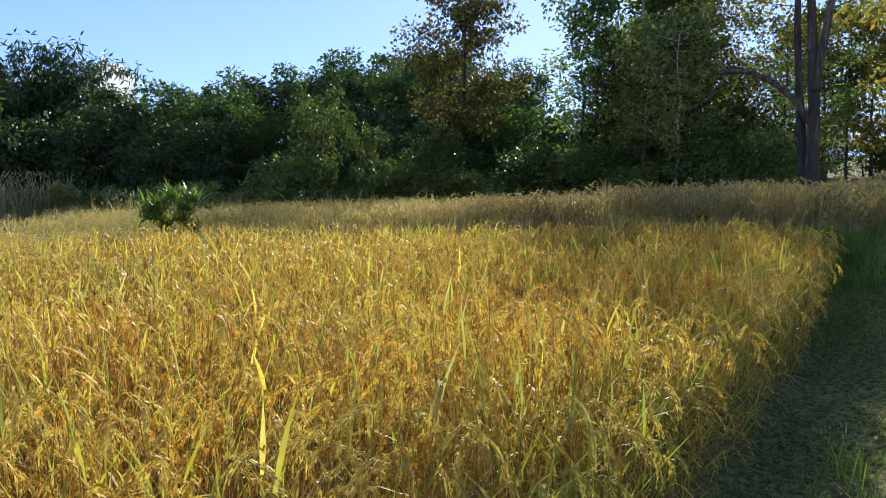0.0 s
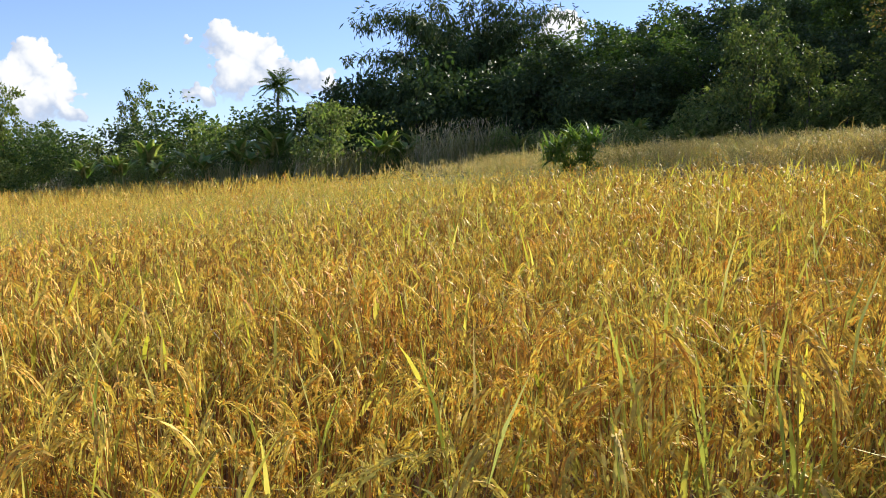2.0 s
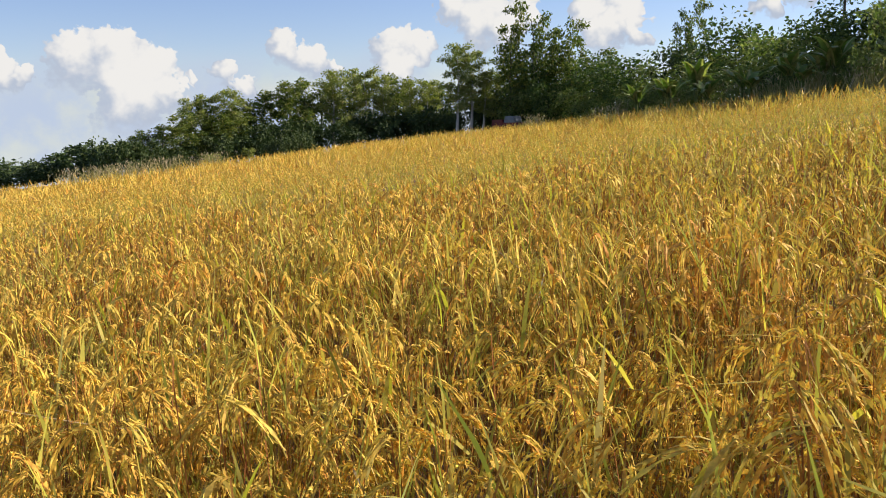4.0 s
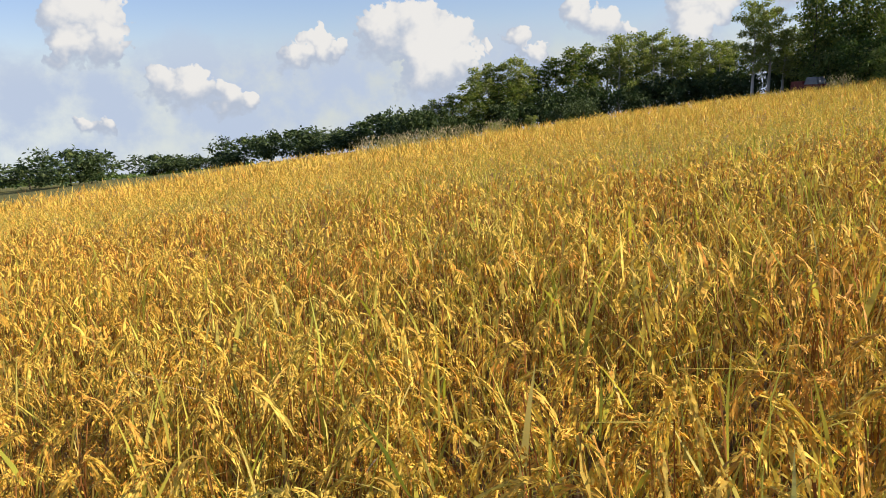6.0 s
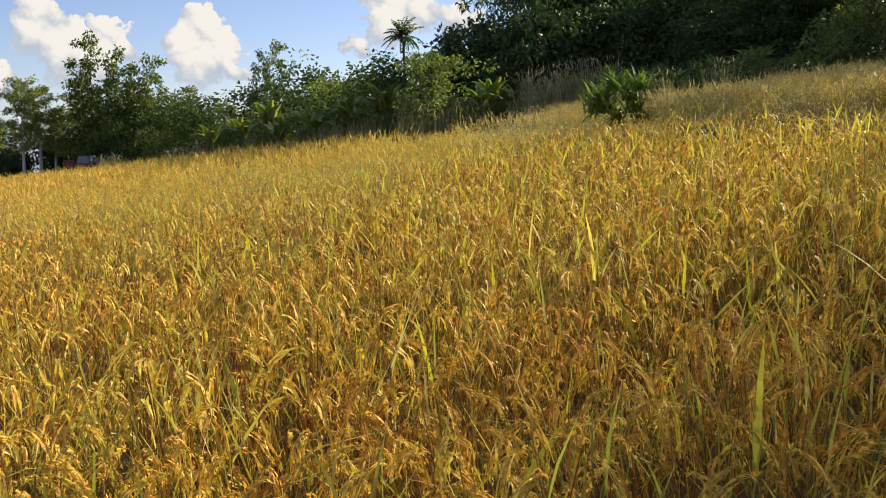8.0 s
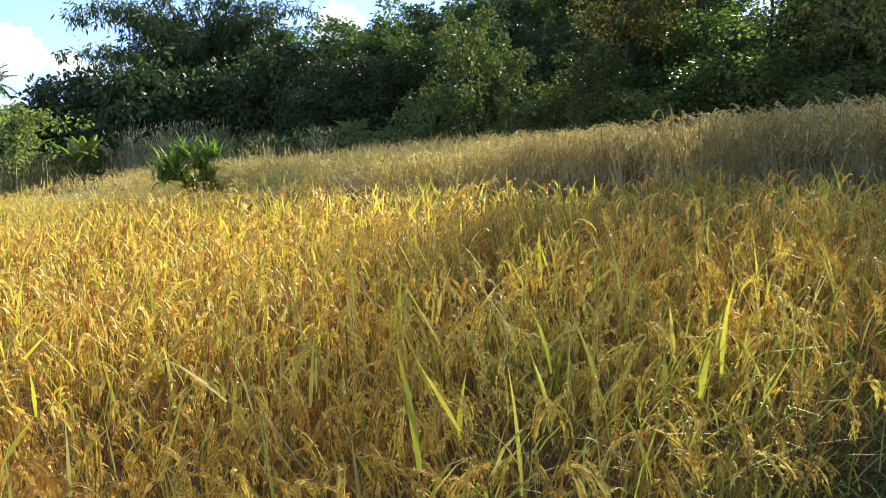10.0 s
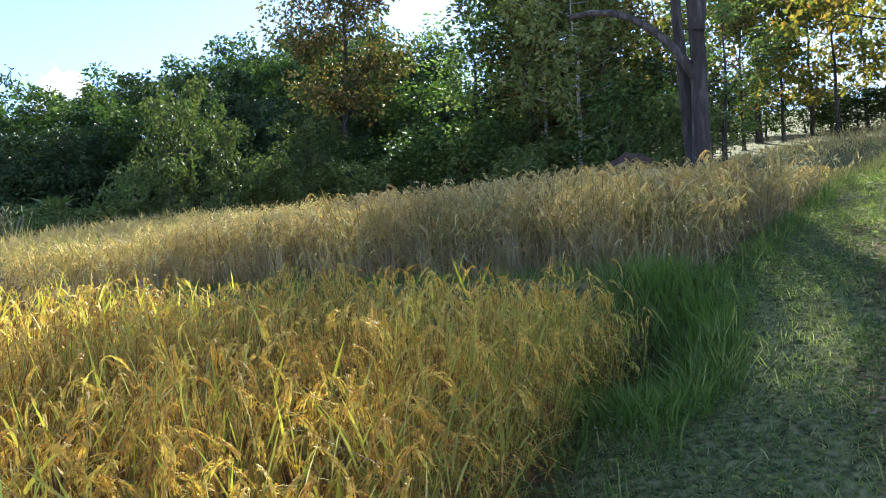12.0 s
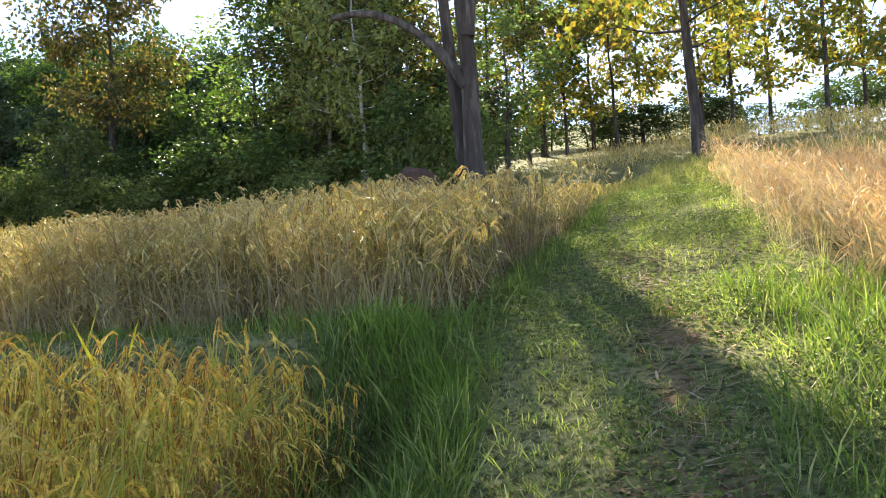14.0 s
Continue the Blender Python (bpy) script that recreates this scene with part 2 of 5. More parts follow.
M = {
    "rice_leaf": leafy("rice_leaf", [(0.0, (0.46, 0.33, 0.06)), (0.4, (0.49, 0.40, 0.07)), (0.8, (0.39, 0.36, 0.06)), (1.0, (0.68, 0.52, 0.19))], 0.28, 0.62, gloss=0.12, patch=((0.37, 0.36, 0.055), 0.8, 0.48, 0.68), glow=(0.88, 1.15, 0.85)),
    "rice_stem": leafy("rice_stem", [(0.0, (0.23, 0.08, 0.025)), (0.5, (0.31, 0.14, 0.04)), (1.0, (0.31, 0.21, 0.05))], 0.15, glow=(1.2, 1.2, 0.6)),
    "rice_grain": leafy("rice_grain", [(0.0, (0.66, 0.405, 0.068)), (0.5, (0.77, 0.525, 0.095)), (1.0, (0.61, 0.25, 0.042))], 0.26, 0.6, gloss=0.14, scale=60.0, mottled=0.4, drift=((0.58, 0.25, 0.05), 1.4, 0.52, 0.75), patch=((0.59, 0.44, 0.10), 0.8, 0.5, 0.7), glow=(0.88, 1.15, 0.9)),
    "dull_leaf": leafy("dull_leaf", [(0.0, (0.50, 0.33, 0.11)), (0.45, (0.44, 0.33, 0.10)), (0.8, (0.30, 0.28, 0.08)), (1.0, (0.66, 0.51, 0.25))], 0.22, patch=((0.26, 0.26, 0.06), 0.9, 0.48, 0.68), glow=(0.95, 1.12, 0.8)),
    "dull_grain": leafy("dull_grain", [(0.0, (0.63, 0.44, 0.15)), (0.5, (0.71, 0.53, 0.20)), (1.0, (0.50, 0.31, 0.10))], 0.24, scale=60.0, mottled=0.4, drift=((0.46, 0.29, 0.10), 1.4, 0.52, 0.75), patch=((0.48, 0.37, 0.11), 0.7, 0.55, 0.72), glow=(0.95, 1.12, 0.85)),
    "pale_rice": leafy("pale_rice", [(0.0, (0.57, 0.395, 0.19)), (0.5, (0.66, 0.48, 0.25)), (1.0, (0.49, 0.30, 0.15))], 0.2, drift=((0.48, 0.26, 0.11), 2.0, 0.5, 0.7), glow=(1.05, 1.05, 0.9)),
    "flag_leaf": leafy("flag_leaf", [(0.0, (0.34, 0.33, 0.045)), (0.6, (0.52, 0.44, 0.07)), (1.0, (0.58, 0.46, 0.15))], 0.42, glow=(1.1, 1.2, 0.6)),
    "dry_stem": leafy("dry_stem", [(0.0, (0.42, 0.33, 0.20)), (0.5, (0.34, 0.24, 0.14)), (1.0, (0.50, 0.42, 0.28))], 0.3),
    "brown_stem": leafy("brown_stem", [(0.0, (0.20, 0.11, 0.055)), (0.5, (0.31, 0.20, 0.10)), (1.0, (0.50, 0.40, 0.24))], 0.15),
    "grass": leafy("grass", [(0.0, (0.07, 0.10, 0.025)), (0.5, (0.13, 0.185, 0.04)), (0.85, (0.23, 0.26, 0.065)), (1.0, (0.46, 0.40, 0.18))], 0.26, drift=((0.17, 0.24, 0.04), 1.3, 0.45, 0.65)),
    "turf": leafy("turf", [(0.0, (0.14, 0.17, 0.05)), (0.5, (0.25, 0.29, 0.075)), (0.8, (0.38, 0.37, 0.125)), (1.0, (0.56, 0.46, 0.26))], 0.42, drift=((0.26, 0.25, 0.07), 1.3, 0.5, 0.7)),
    "dry_grass": leafy("dry_grass", [(0.0, (0.12, 0.15, 0.04)), (0.5, (0.26, 0.23, 0.08)), (1.0, (0.42, 0.32, 0.14))], 0.3),
    "weed": leafy("weed", [(0.0, (0.08, 0.11, 0.035)), (0.6, (0.13, 0.16, 0.05)), (1.0, (0.26, 0.25, 0.10))], 0.35),
    "straw": leafy("straw", [(0.0, (0.36, 0.25, 0.13)), (0.6, (0.26, 0.15, 0.08)), (1.0, (0.48, 0.38, 0.24))], 0.1, 0.8, gloss=0.03),
    "dark_leaf": leafy("dark_leaf", [(0.0, (0.046, 0.07, 0.028)), (0.6, (0.06, 0.088, 0.033)), (1.0, (0.10, 0.12, 0.042))], 0.14, 0.5),
    "mid_leaf": leafy("mid_leaf", [(0.0, (0.05, 0.085, 0.022)), (0.6, (0.08, 0.12, 0.03)), (1.0, (0.14, 0.17, 0.045))], 0.22, 0.5),
    "euc_leaf": leafy("euc_leaf", [(0.0, (0.17, 0.20, 0.06)), (0.6, (0.26, 0.27, 0.085)), (1.0, (0.40, 0.36, 0.14))], 0.42, 0.5),
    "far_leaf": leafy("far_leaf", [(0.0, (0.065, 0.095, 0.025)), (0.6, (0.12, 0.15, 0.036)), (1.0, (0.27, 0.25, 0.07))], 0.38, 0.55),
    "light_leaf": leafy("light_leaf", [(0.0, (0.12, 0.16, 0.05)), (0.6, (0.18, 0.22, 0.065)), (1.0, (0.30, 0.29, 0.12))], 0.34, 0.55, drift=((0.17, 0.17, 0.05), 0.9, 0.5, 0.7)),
    "teak_leaf": leafy("teak_leaf", [(0.0, (0.10, 0.125, 0.03)), (0.45, (0.17, 0.18, 0.04)), (0.78, (0.32, 0.26, 0.05)), (1.0, (0.34, 0.19, 0.05))], 0.36, 0.55, glow=(1.15, 1.2, 0.6)),
    "olive_leaf": leafy("olive_leaf", [(0.0, (0.06, 0.085, 0.026)), (0.6, (0.095, 0.12, 0.036)), (1.0, (0.17, 0.165, 0.055))], 0.22, 0.55),
    "stand_leaf": leafy("stand_leaf", [(0.0, (0.10, 0.15, 0.05)), (0.6, (0.15, 0.20, 0.065)), (1.0, (0.25, 0.25, 0.09))], 0.42, 0.5),
    "brown_leaf": leafy("brown_leaf", [(0.0, (0.05, 0.065, 0.022)), (0.5, (0.10, 0.095, 0.032)), (0.85, (0.20, 0.13, 0.045)), (1.0, (0.30, 0.16, 0.05))], 0.25, 0.55),
    "palm_leaf": leafy("palm_leaf", [(0.0, (0.05, 0.09, 0.02)), (1.0, (0.11, 0.15, 0.035))], 0.35, 0.4),
    "banana_leaf": leafy("banana_leaf", [(0.0, (0.11, 0.17, 0.045)), (0.7, (0.18, 0.25, 0.07)), (1.0, (0.38, 0.34, 0.14))], 0.38, 0.4),
    "bush_leaf": leafy("bush_leaf", [(0.0, (0.07, 0.12, 0.025)), (0.6, (0.13, 0.20, 0.04)), (1.0, (0.28, 0.31, 0.08))], 0.28, 0.4),
    "reed": leafy("reed", [(0.0, (0.35, 0.28, 0.14)), (0.5, (0.25, 0.22, 0.085)), (1.0, (0.50, 0.40, 0.27))], 0.3),
    "plume": leafy("plume", [(0.0, (0.42, 0.33, 0.24)), (0.5, (0.50, 0.41, 0.30)), (1.0, (0.36, 0.25, 0.18))], 0.35),
    "bark": solid("bark", [(0.3, (0.028, 0.022, 0.018)), (0.5, (0.07, 0.056, 0.046)), (0.68, (0.19, 0.165, 0.135))], 3.0, 0.9, 1.0, 16.0, (1, 1, 0.2), 0.06),
    "truck_paint": solid("truck_paint", [(0.3, (0.10, 0.02, 0.02)), (0.7, (0.15, 0.03, 0.025))], 2.0, 0.4, 0.05, 30.0),
    "truck_glass": solid("truck_glass", [(0.3, (0.09, 0.10, 0.11)), (0.7, (0.20, 0.22, 0.24))], 1.0, 0.15, 0.02, 20.0),
    "tyre": solid("tyre", [(0.3, (0.02, 0.02, 0.02)), (0.7, (0.04, 0.04, 0.04))], 5.0, 0.9, 0.2, 40.0),
    "dug_soil": solid("dug_soil", [(0.3, (0.05, 0.03, 0.02)), (0.55, (0.11, 0.065, 0.045)), (0.75, (0.19, 0.12, 0.085))], 5.0, 0.95, 0.9, 24.0, (1, 1, 1), 0.05),
    "pale_bark": solid("pale_bark", [(0.3, (0.30, 0.26, 0.21)), (0.55, (0.58, 0.54, 0.47)), (0.75, (0.68, 0.65, 0.58))], 2.0, 0.85, 0.3, 20.0, (1, 1, 0.3)),
}


# ---------------------------------------------------------------- mesh tools
class Soup:
    """Quads gathered as arrays, with a material slot for each."""

    def __init__(self):
        self.v, self.q, self.m, self.n = [], [], [], 0

    def add(self, v, q, slot=0):
        v, q = np.asarray(v, float).reshape(-1, 3), np.asarray(q, np.int64).reshape(-1, 4)
        self.v.append(v), self.q.append(q + self.n), self.m.append(np.full(len(q), slot, np.int32))
        self.n += len(v)
        return self

    def arrays(self):
        return np.concatenate(self.v), np.concatenate(self.q), np.concatenate(self.m)

    def mesh(self, name, mats, smooth=False):
        v, q, m = self.arrays()
        me = bpy.data.meshes.new(name)
        me.vertices.add(len(v)), me.loops.add(q.size), me.polygons.add(len(q))
        me.vertices.foreach_set("co", v.astype(np.float32).ravel())
        me.loops.foreach_set("vertex_index", q.astype(np.int32).ravel())
        me.polygons.foreach_set("loop_start", np.arange(0, q.size, 4, dtype=np.int32))
        me.polygons.foreach_set("loop_total", np.full(len(q), 4, np.int32))
        for mat in mats:
            me.materials.append(mat)
        me.polygons.foreach_set("material_index", m)
        me.polygons.foreach_set("use_smooth", np.full(len(q), smooth))
        me.update(calc_edges=True)
        return me


def part(name, soup, mats, parent=None, label="", smooth=False):
    """One mesh object from a soup, under its thing."""
    ob = new(name, soup.mesh(name, mats if isinstance(mats, (list, tuple)) else [mats], smooth))
    if parent is not None:
        ob.parent = parent
    if label:
        ob["label"] = label
    return ob


def blades(base, az, length, width, lean, curl, seg=3, tip=0.12, twist=0.0, power=1.3):
    """Tapered strips that rise from base, lean by lean and bend over by curl (radians)."""
    n = len(base)
    az, length, width, lean, curl, twist = (np.broadcast_to(np.asarray(k, float), (n,)) for k in (az, length, width, lean, curl, twist))
    k = np.linspace(0, 1, seg + 1)
    th = lean[:, None] + curl[:, None] * k[None] ** power
    step = (length / seg)[:, None]
    out = np.concatenate([np.zeros((n, 1)), np.cumsum(np.sin((th[:, 1:] + th[:, :-1]) / 2) * step, 1)], 1)
    up = np.concatenate([np.zeros((n, 1)), np.cumsum(np.cos((th[:, 1:] + th[:, :-1]) / 2) * step, 1)], 1)
    mid = base[:, None, :] + np.stack([out * np.cos(az)[:, None], out * np.sin(az)[:, None], up], 2)
    sa = az + np.pi / 2 + twist
    side = np.stack([np.cos(sa), np.sin(sa), 0 * sa], 1)[:, None, :]
    w = (width[:, None] * np.maximum(tip, np.minimum(1, 0.55 + 1.6 * k) * (1 - k ** 2.2))[None] / 2)[:, :, None]
    v = np.stack([mid - side * w, mid + side * w], 2).reshape(n, -1, 3)
    i = np.arange(seg)[:, None] * 2 + np.array([0, 1, 3, 2])[None]
    q = (np.arange(n) * (seg + 1) * 2)[:, None, None] + i[None]
    return v.reshape(-1, 3), q.reshape(-1, 4)


def strands(base, az, length, width, lean, curl, seg, rng, power=0.4):
    """Beaded strips that rise from base and hang over: the strings of grains of an ear."""
    n = len(base)
    k = np.linspace(0, 1, seg + 1)
    th = lean[:, None] + curl[:, None] * k[None] ** power
    step = (length / seg)[:, None]
    out = np.concatenate([np.zeros((n, 1)), np.cumsum(np.sin((th[:, 1:] + th[:, :-1]) / 2) * step, 1)], 1)
    up = np.concatenate([np.zeros((n, 1)), np.cumsum(np.cos((th[:, 1:] + th[:, :-1]) / 2) * step, 1)], 1)
    mid = base[:, None, :] + np.stack([out * np.cos(az)[:, None], out * np.sin(az)[:, None], up], 2)
    sa = rng.uniform(0, 2 * np.pi, n)
    side = np.stack([np.cos(sa), np.sin(sa), 0.3 * np.cos(3 * sa)], 1)[:, None, :]
    bead = np.where(np.arange(seg + 1) % 2 == 1, 1.0, 0.25) * np.minimum(1, 0.3 + 2.5 * k) * (1 - 0.6 * k ** 6)
    w = (width[:, None] * bead[None] * rng.uniform(0.75, 1.25, (n, seg + 1)) / 2)[:, :, None]
    v = np.stack([mid - side * w, mid + side * w], 2).reshape(n, -1, 3)
    i = np.arange(seg)[:, None] * 2 + np.array([0, 1, 3, 2])[None]
    q = (np.arange(n) * (seg + 1) * 2)[:, None, None] + i[None]
    return v.reshape(-1, 3), q.reshape(-1, 4)


def chips(pos, way, length, width, rng, fold=0.25):
    """Small folded leaves or grains at pos, pointing along way."""
    n = len(pos)
    length, width = (np.broadcast_to(np.asarray(k, float), (n,))[:, None] for k in (length, width))
    way = way / (np.linalg.norm(way, axis=1, keepdims=True) + 1e-9)
    side = np.cross(way, rng.normal(size=(n, 3)))
    side /= np.linalg.norm(side, axis=1, keepdims=True) + 1e-9
    nor = np.cross(way, side)
    mid = pos + way * length * 0.45
    v = np.stack([pos, mid - side * width / 2 + nor * width * fold, pos + way * length, mid + side * width / 2 + nor * width * fold], 1)
    return v.reshape(-1, 3), np.arange(4 * n).reshape(n, 4)


def tube(points, radii, sides=7, wobble=0.0, rng=None):
    """A tapered limb along points."""
    p = np.asarray(points, float)
    r = np.asarray(radii, float)
    t = np.gradient(p, axis=0)
    t /= np.linalg.norm(t, axis=1, keepdims=True) + 1e-9
    ref = np.where(np.abs(t[:, 2:3]) < 0.9, np.array([[0, 0, 1.0]]), np.array([[1.0, 0, 0]]))
    a = np.cross(t, ref)
    a /= np.linalg.norm(a, axis=1, keepdims=True) + 1e-9
    b = np.cross(t, a)
    ang = np.linspace(0, 2 * np.pi, sides, endpoint=False)
    rr = r[:, None, None] * (np.ones((len(p), sides, 1)) if rng is None else 1 + wobble * rng.normal(size=(len(p), sides, 1)))
    v = p[:, None] + rr * (np.cos(ang)[None, :, None] * a[:, None] + np.sin(ang)[None, :, None] * b[:, None])
    k, j = np.meshgrid(np.arange(len(p) - 1), np.arange(sides), indexing="ij")
    j2 = (j + 1) % sides
    q = np.stack([k * sides + j, k * sides + j2, (k + 1) * sides + j2, (k + 1) * sides + j], 2)
    return v.reshape(-1, 3), q.reshape(-1, 4)


def scatter(soup, protos, pos, rng, size=(0.85, 1.15), tilt=0.06, grow=None, sway=0.0):
    """Copies of prototype arrays at pos, turned, sized and leaned at random, into one soup."""
    n = len(pos)
    pick = rng.integers(0, len(protos), n)
    a = rng.uniform(0, 2 * np.pi, n)
    s = rng.uniform(*size, n) * (1 if grow is None else grow)
    tx = rng.normal(0, tilt, n) + sway * wave(pos[:, 0], pos[:, 1], 3.1, 3.0)
    ty = rng.normal(0, tilt, n) + sway * wave(pos[:, 0], pos[:, 1], 3.7, 5.0)
    for k, (v, q, m) in enumerate(protos):
        w = np.nonzero(pick == k)[0]
        if not len(w):
            continue
        c, si = np.cos(a[w])[:, None], np.sin(a[w])[:, None]
        x = (v[None, :, 0] * c - v[None, :, 1] * si) * s[w, None]
        y = (v[None, :, 0] * si + v[None, :, 1] * c) * s[w, None]
        z = v[None, :, 2] * s[w, None]
        x, y = x + tx[w, None] * z, y + ty[w, None] * z
        vv = np.stack([x, y, z], 2) + pos[w][:, None, :]
        qq = q[None] + (np.arange(len(w)) * len(v))[:, None, None]
        soup.v.append(vv.reshape(-1, 3)), soup.q.append(qq.reshape(-1, 4) + soup.n), soup.m.append(np.tile(m, len(w)))
        soup.n += len(w) * len(v)


def smooth01(x, lo, hi):
    t = np.clip((x - lo) / (hi - lo), 0, 1)
    return t * t * (3 - 2 * t)


def wave(x, y, s, k=0.0):
    """A cheap smooth unevenness between -1 and 1."""
    return (np.sin(x * s + 1.7 * np.sin(y * s * 0.63 + k)) + np.sin(y * s * 1.13 + 1.3 * np.sin(x * s * 0.71 + 2 * k))) / 2


# ---------------------------------------------------------------- the lie of the land
def path_level(y):
    return np.interp(y, [-60, -20, 0, 2.1, 4.4, 7.45, 10.3, 12.5, 16, 24, 40, 90], [-2.2, -1.2, 0.18, 0.44, 0.77, 1.22, 1.86, 2.30, 2.95, 4.05, 5.9, 11.0])


def low_level(x, y):
    """The lower rice field: ground."""
    up = np.where(y > 0, 0.12 * np.minimum(y, 15), 0.092 * y)
    return 0.40 + up + 0.0055 * np.clip(-x - 4, 0, 90)


def high_level(x, y):
    """The upper rice field and the hill behind it."""
    return 2.28 + 0.12 * (y - 12.5) + 0.03 * np.maximum(0, y - 28)


def field_edge(y):
    """x of the rice's edge along the path."""
    return np.where(y < 11.4, -0.62 - 0.11 * y, -1.92 - 0.01 * (y - 13))


def right_edge(y):
    return np.interp(y, [11.5, 12.3, 13.2, 14.3, 18.4, 24], [0.5, 0.33, 0.03, -0.26, -0.8, -1.0])


def rut_line(y):
    """x of the worn track along the path."""
    return -0.42 - 0.18 * (y - 10.3) + 0.07 * np.sin(y * 1.7)


def back_edge(x):
    return 18.4 + 0.5 * np.maximum(0, -x - 8)


def ground(x, y):
    x, y = np.asarray(x, float), np.asarray(y, float)
    path = path_level(y) + 0.03 * wave(x, y, 2.1) + 0.02 * wave(x, y, 5.3, 1.0)
    side = high_level(x, y)
    low = low_level(x, y)
    yb = y + 0.6 * smooth01(-x, 6, 12)
    k = smooth01(yb, 10.95, 11.75)
    left = low * (1 - k) + side * k
    left = left + 0.13 * np.exp(-((yb - 11.8) / 0.45) ** 2) * smooth01(x, -30, -18)
    e = x - field_edge(y)
    w = smooth01(e, -0.28, 0.12)
    w = w * (1 - smooth01(y, 19.0, 22.5) * smooth01(-x, 0.5, 6.0))
    right = 2.25 + 0.12 * (y - 12.3)
    wr = smooth01(x - right_edge(y), -0.05, 0.5) * smooth01(y, 11.5, 12.6)
    wr = wr * (1 - smooth01(y, 20, 23))
    path = path * (1 - wr) + right * wr
    z = left * (1 - w) + path * w
    z = z - 0.4 * np.exp(-((x + 1.9 + 0.3 * (y - 10.9)) / 0.3) ** 2 - ((y - 10.9) / 0.7) ** 2)  # a ditch at the field's corner
    d = np.hypot(x, y - 4)
    down = smooth01(-y, -25, 10)  # the plain falls away on this side
    far = smooth01(d, 110 - 22 * down, 260 - 90 * down)
    return z * (1 - far) + far * ((2.2 - 0.078 * d) * down - 3.6 * (1 - down))


def place(az, d, x0=0.0, y0=3.5):
    """Plan position at azimuth az (degrees to the left of +y) and distance d."""
    return x0 - math.sin(radians(az)) * d, y0 + math.cos(radians(az)) * d


def stand(x, y, sink=0.03):
    return float(ground(x, y)) - sink


# ---------------------------------------------------------------- ground
def ground_material():
    """Earth, turf and litter: turf over the path, bare earth along its rut, brown soil under the rice."""
    m = solid("soil", [(0.3, (0.085, 0.048, 0.026)), (0.5, (0.20, 0.12, 0.062)), (0.72, (0.34, 0.235, 0.13))], 1.3, 0.95, 0.7, 30.0)
    nt = m.node_tree
    add, link = nt.nodes.new, nt.links.new
    bsdf = nt.nodes["Principled BSDF"]
    bsdf.inputs["Specular IOR Level"].default_value = 0.03
    bsdf.inputs["Roughness"].default_value = 1.0
    earth = bsdf.inputs["Base Color"].links[0].from_socket
    att = add("ShaderNodeAttribute")
    att.attribute_name = "turf"
    coord, tex = add("ShaderNodeTexCoord"), add("ShaderNodeTexNoise")
    link(coord.outputs["Object"], tex.inputs["Vector"])
    tex.inputs["Scale"].default_value, tex.inputs["Detail"].default_value = 3.0, 8.0
    total = add("ShaderNodeMath")
    link(att.outputs["Fac"], total.inputs[0]), link(tex.outputs["Fac"], total.inputs[1])
    rng = add("ShaderNodeMapRange")
    link(total.outputs[0], rng.inputs[0])
    rng.inputs[1].default_value, rng.inputs[2].default_value = 0.85, 1.1
    green = add("ShaderNodeValToRGB")
    green.color_ramp.elements[0].color, green.color_ramp.elements[1].color = (0.05, 0.055, 0.02, 1), (0.25, 0.23, 0.095, 1)
    green.color_ramp.elements[0].position, green.color_ramp.elements[1].position = 0.36, 0.66
    fine = add("ShaderNodeTexNoise")
    link(coord.outputs["Object"], fine.inputs["Vector"])
    fine.inputs["Scale"].default_value, fine.inputs["Detail"].default_value = 22.0, 8.0
    link(fine.outputs["Fac"], green.inputs[0])
    mix = add("ShaderNodeMix")
    mix.data_type = "RGBA"
    link(rng.outputs[0], mix.inputs["Factor"]), link(earth, mix.inputs["A"]), link(green.outputs[0], mix.inputs["B"])
    link(mix.outputs["Result"], bsdf.inputs["Base Color"])
    return m


def graded(lo, hi, step, grow, mid):
    """Grid lines, close together near mid and wider and wider apart outwards."""
    right, left, s = [mid], [mid], step
    while right[-1] < hi:
        if abs(right[-1] - mid) > 14:
            s *= grow
        right.append(right[-1] + s)
    s = step
    while left[-1] > lo:
        if abs(left[-1] - mid) > 14:
            s *= grow
        left.append(left[-1] - s)
    return np.array(left[:0:-1] + right)


def far_bound(x, y):
    """Inside the lower field's far hedge, by azimuth from the walk."""
    az = np.degrees(np.arctan2(-(x + 0.2), y - 3))
    d = np.hypot(x + 0.2, y - 3)
    reach = np.interp(az, [57, 70, 77, 84, 92, 99, 106, 114, 121, 128, 142, 172], [21, 25, 36, 52, 76, 86, 80, 66, 54, 60, 62, 62])
    return d < reach


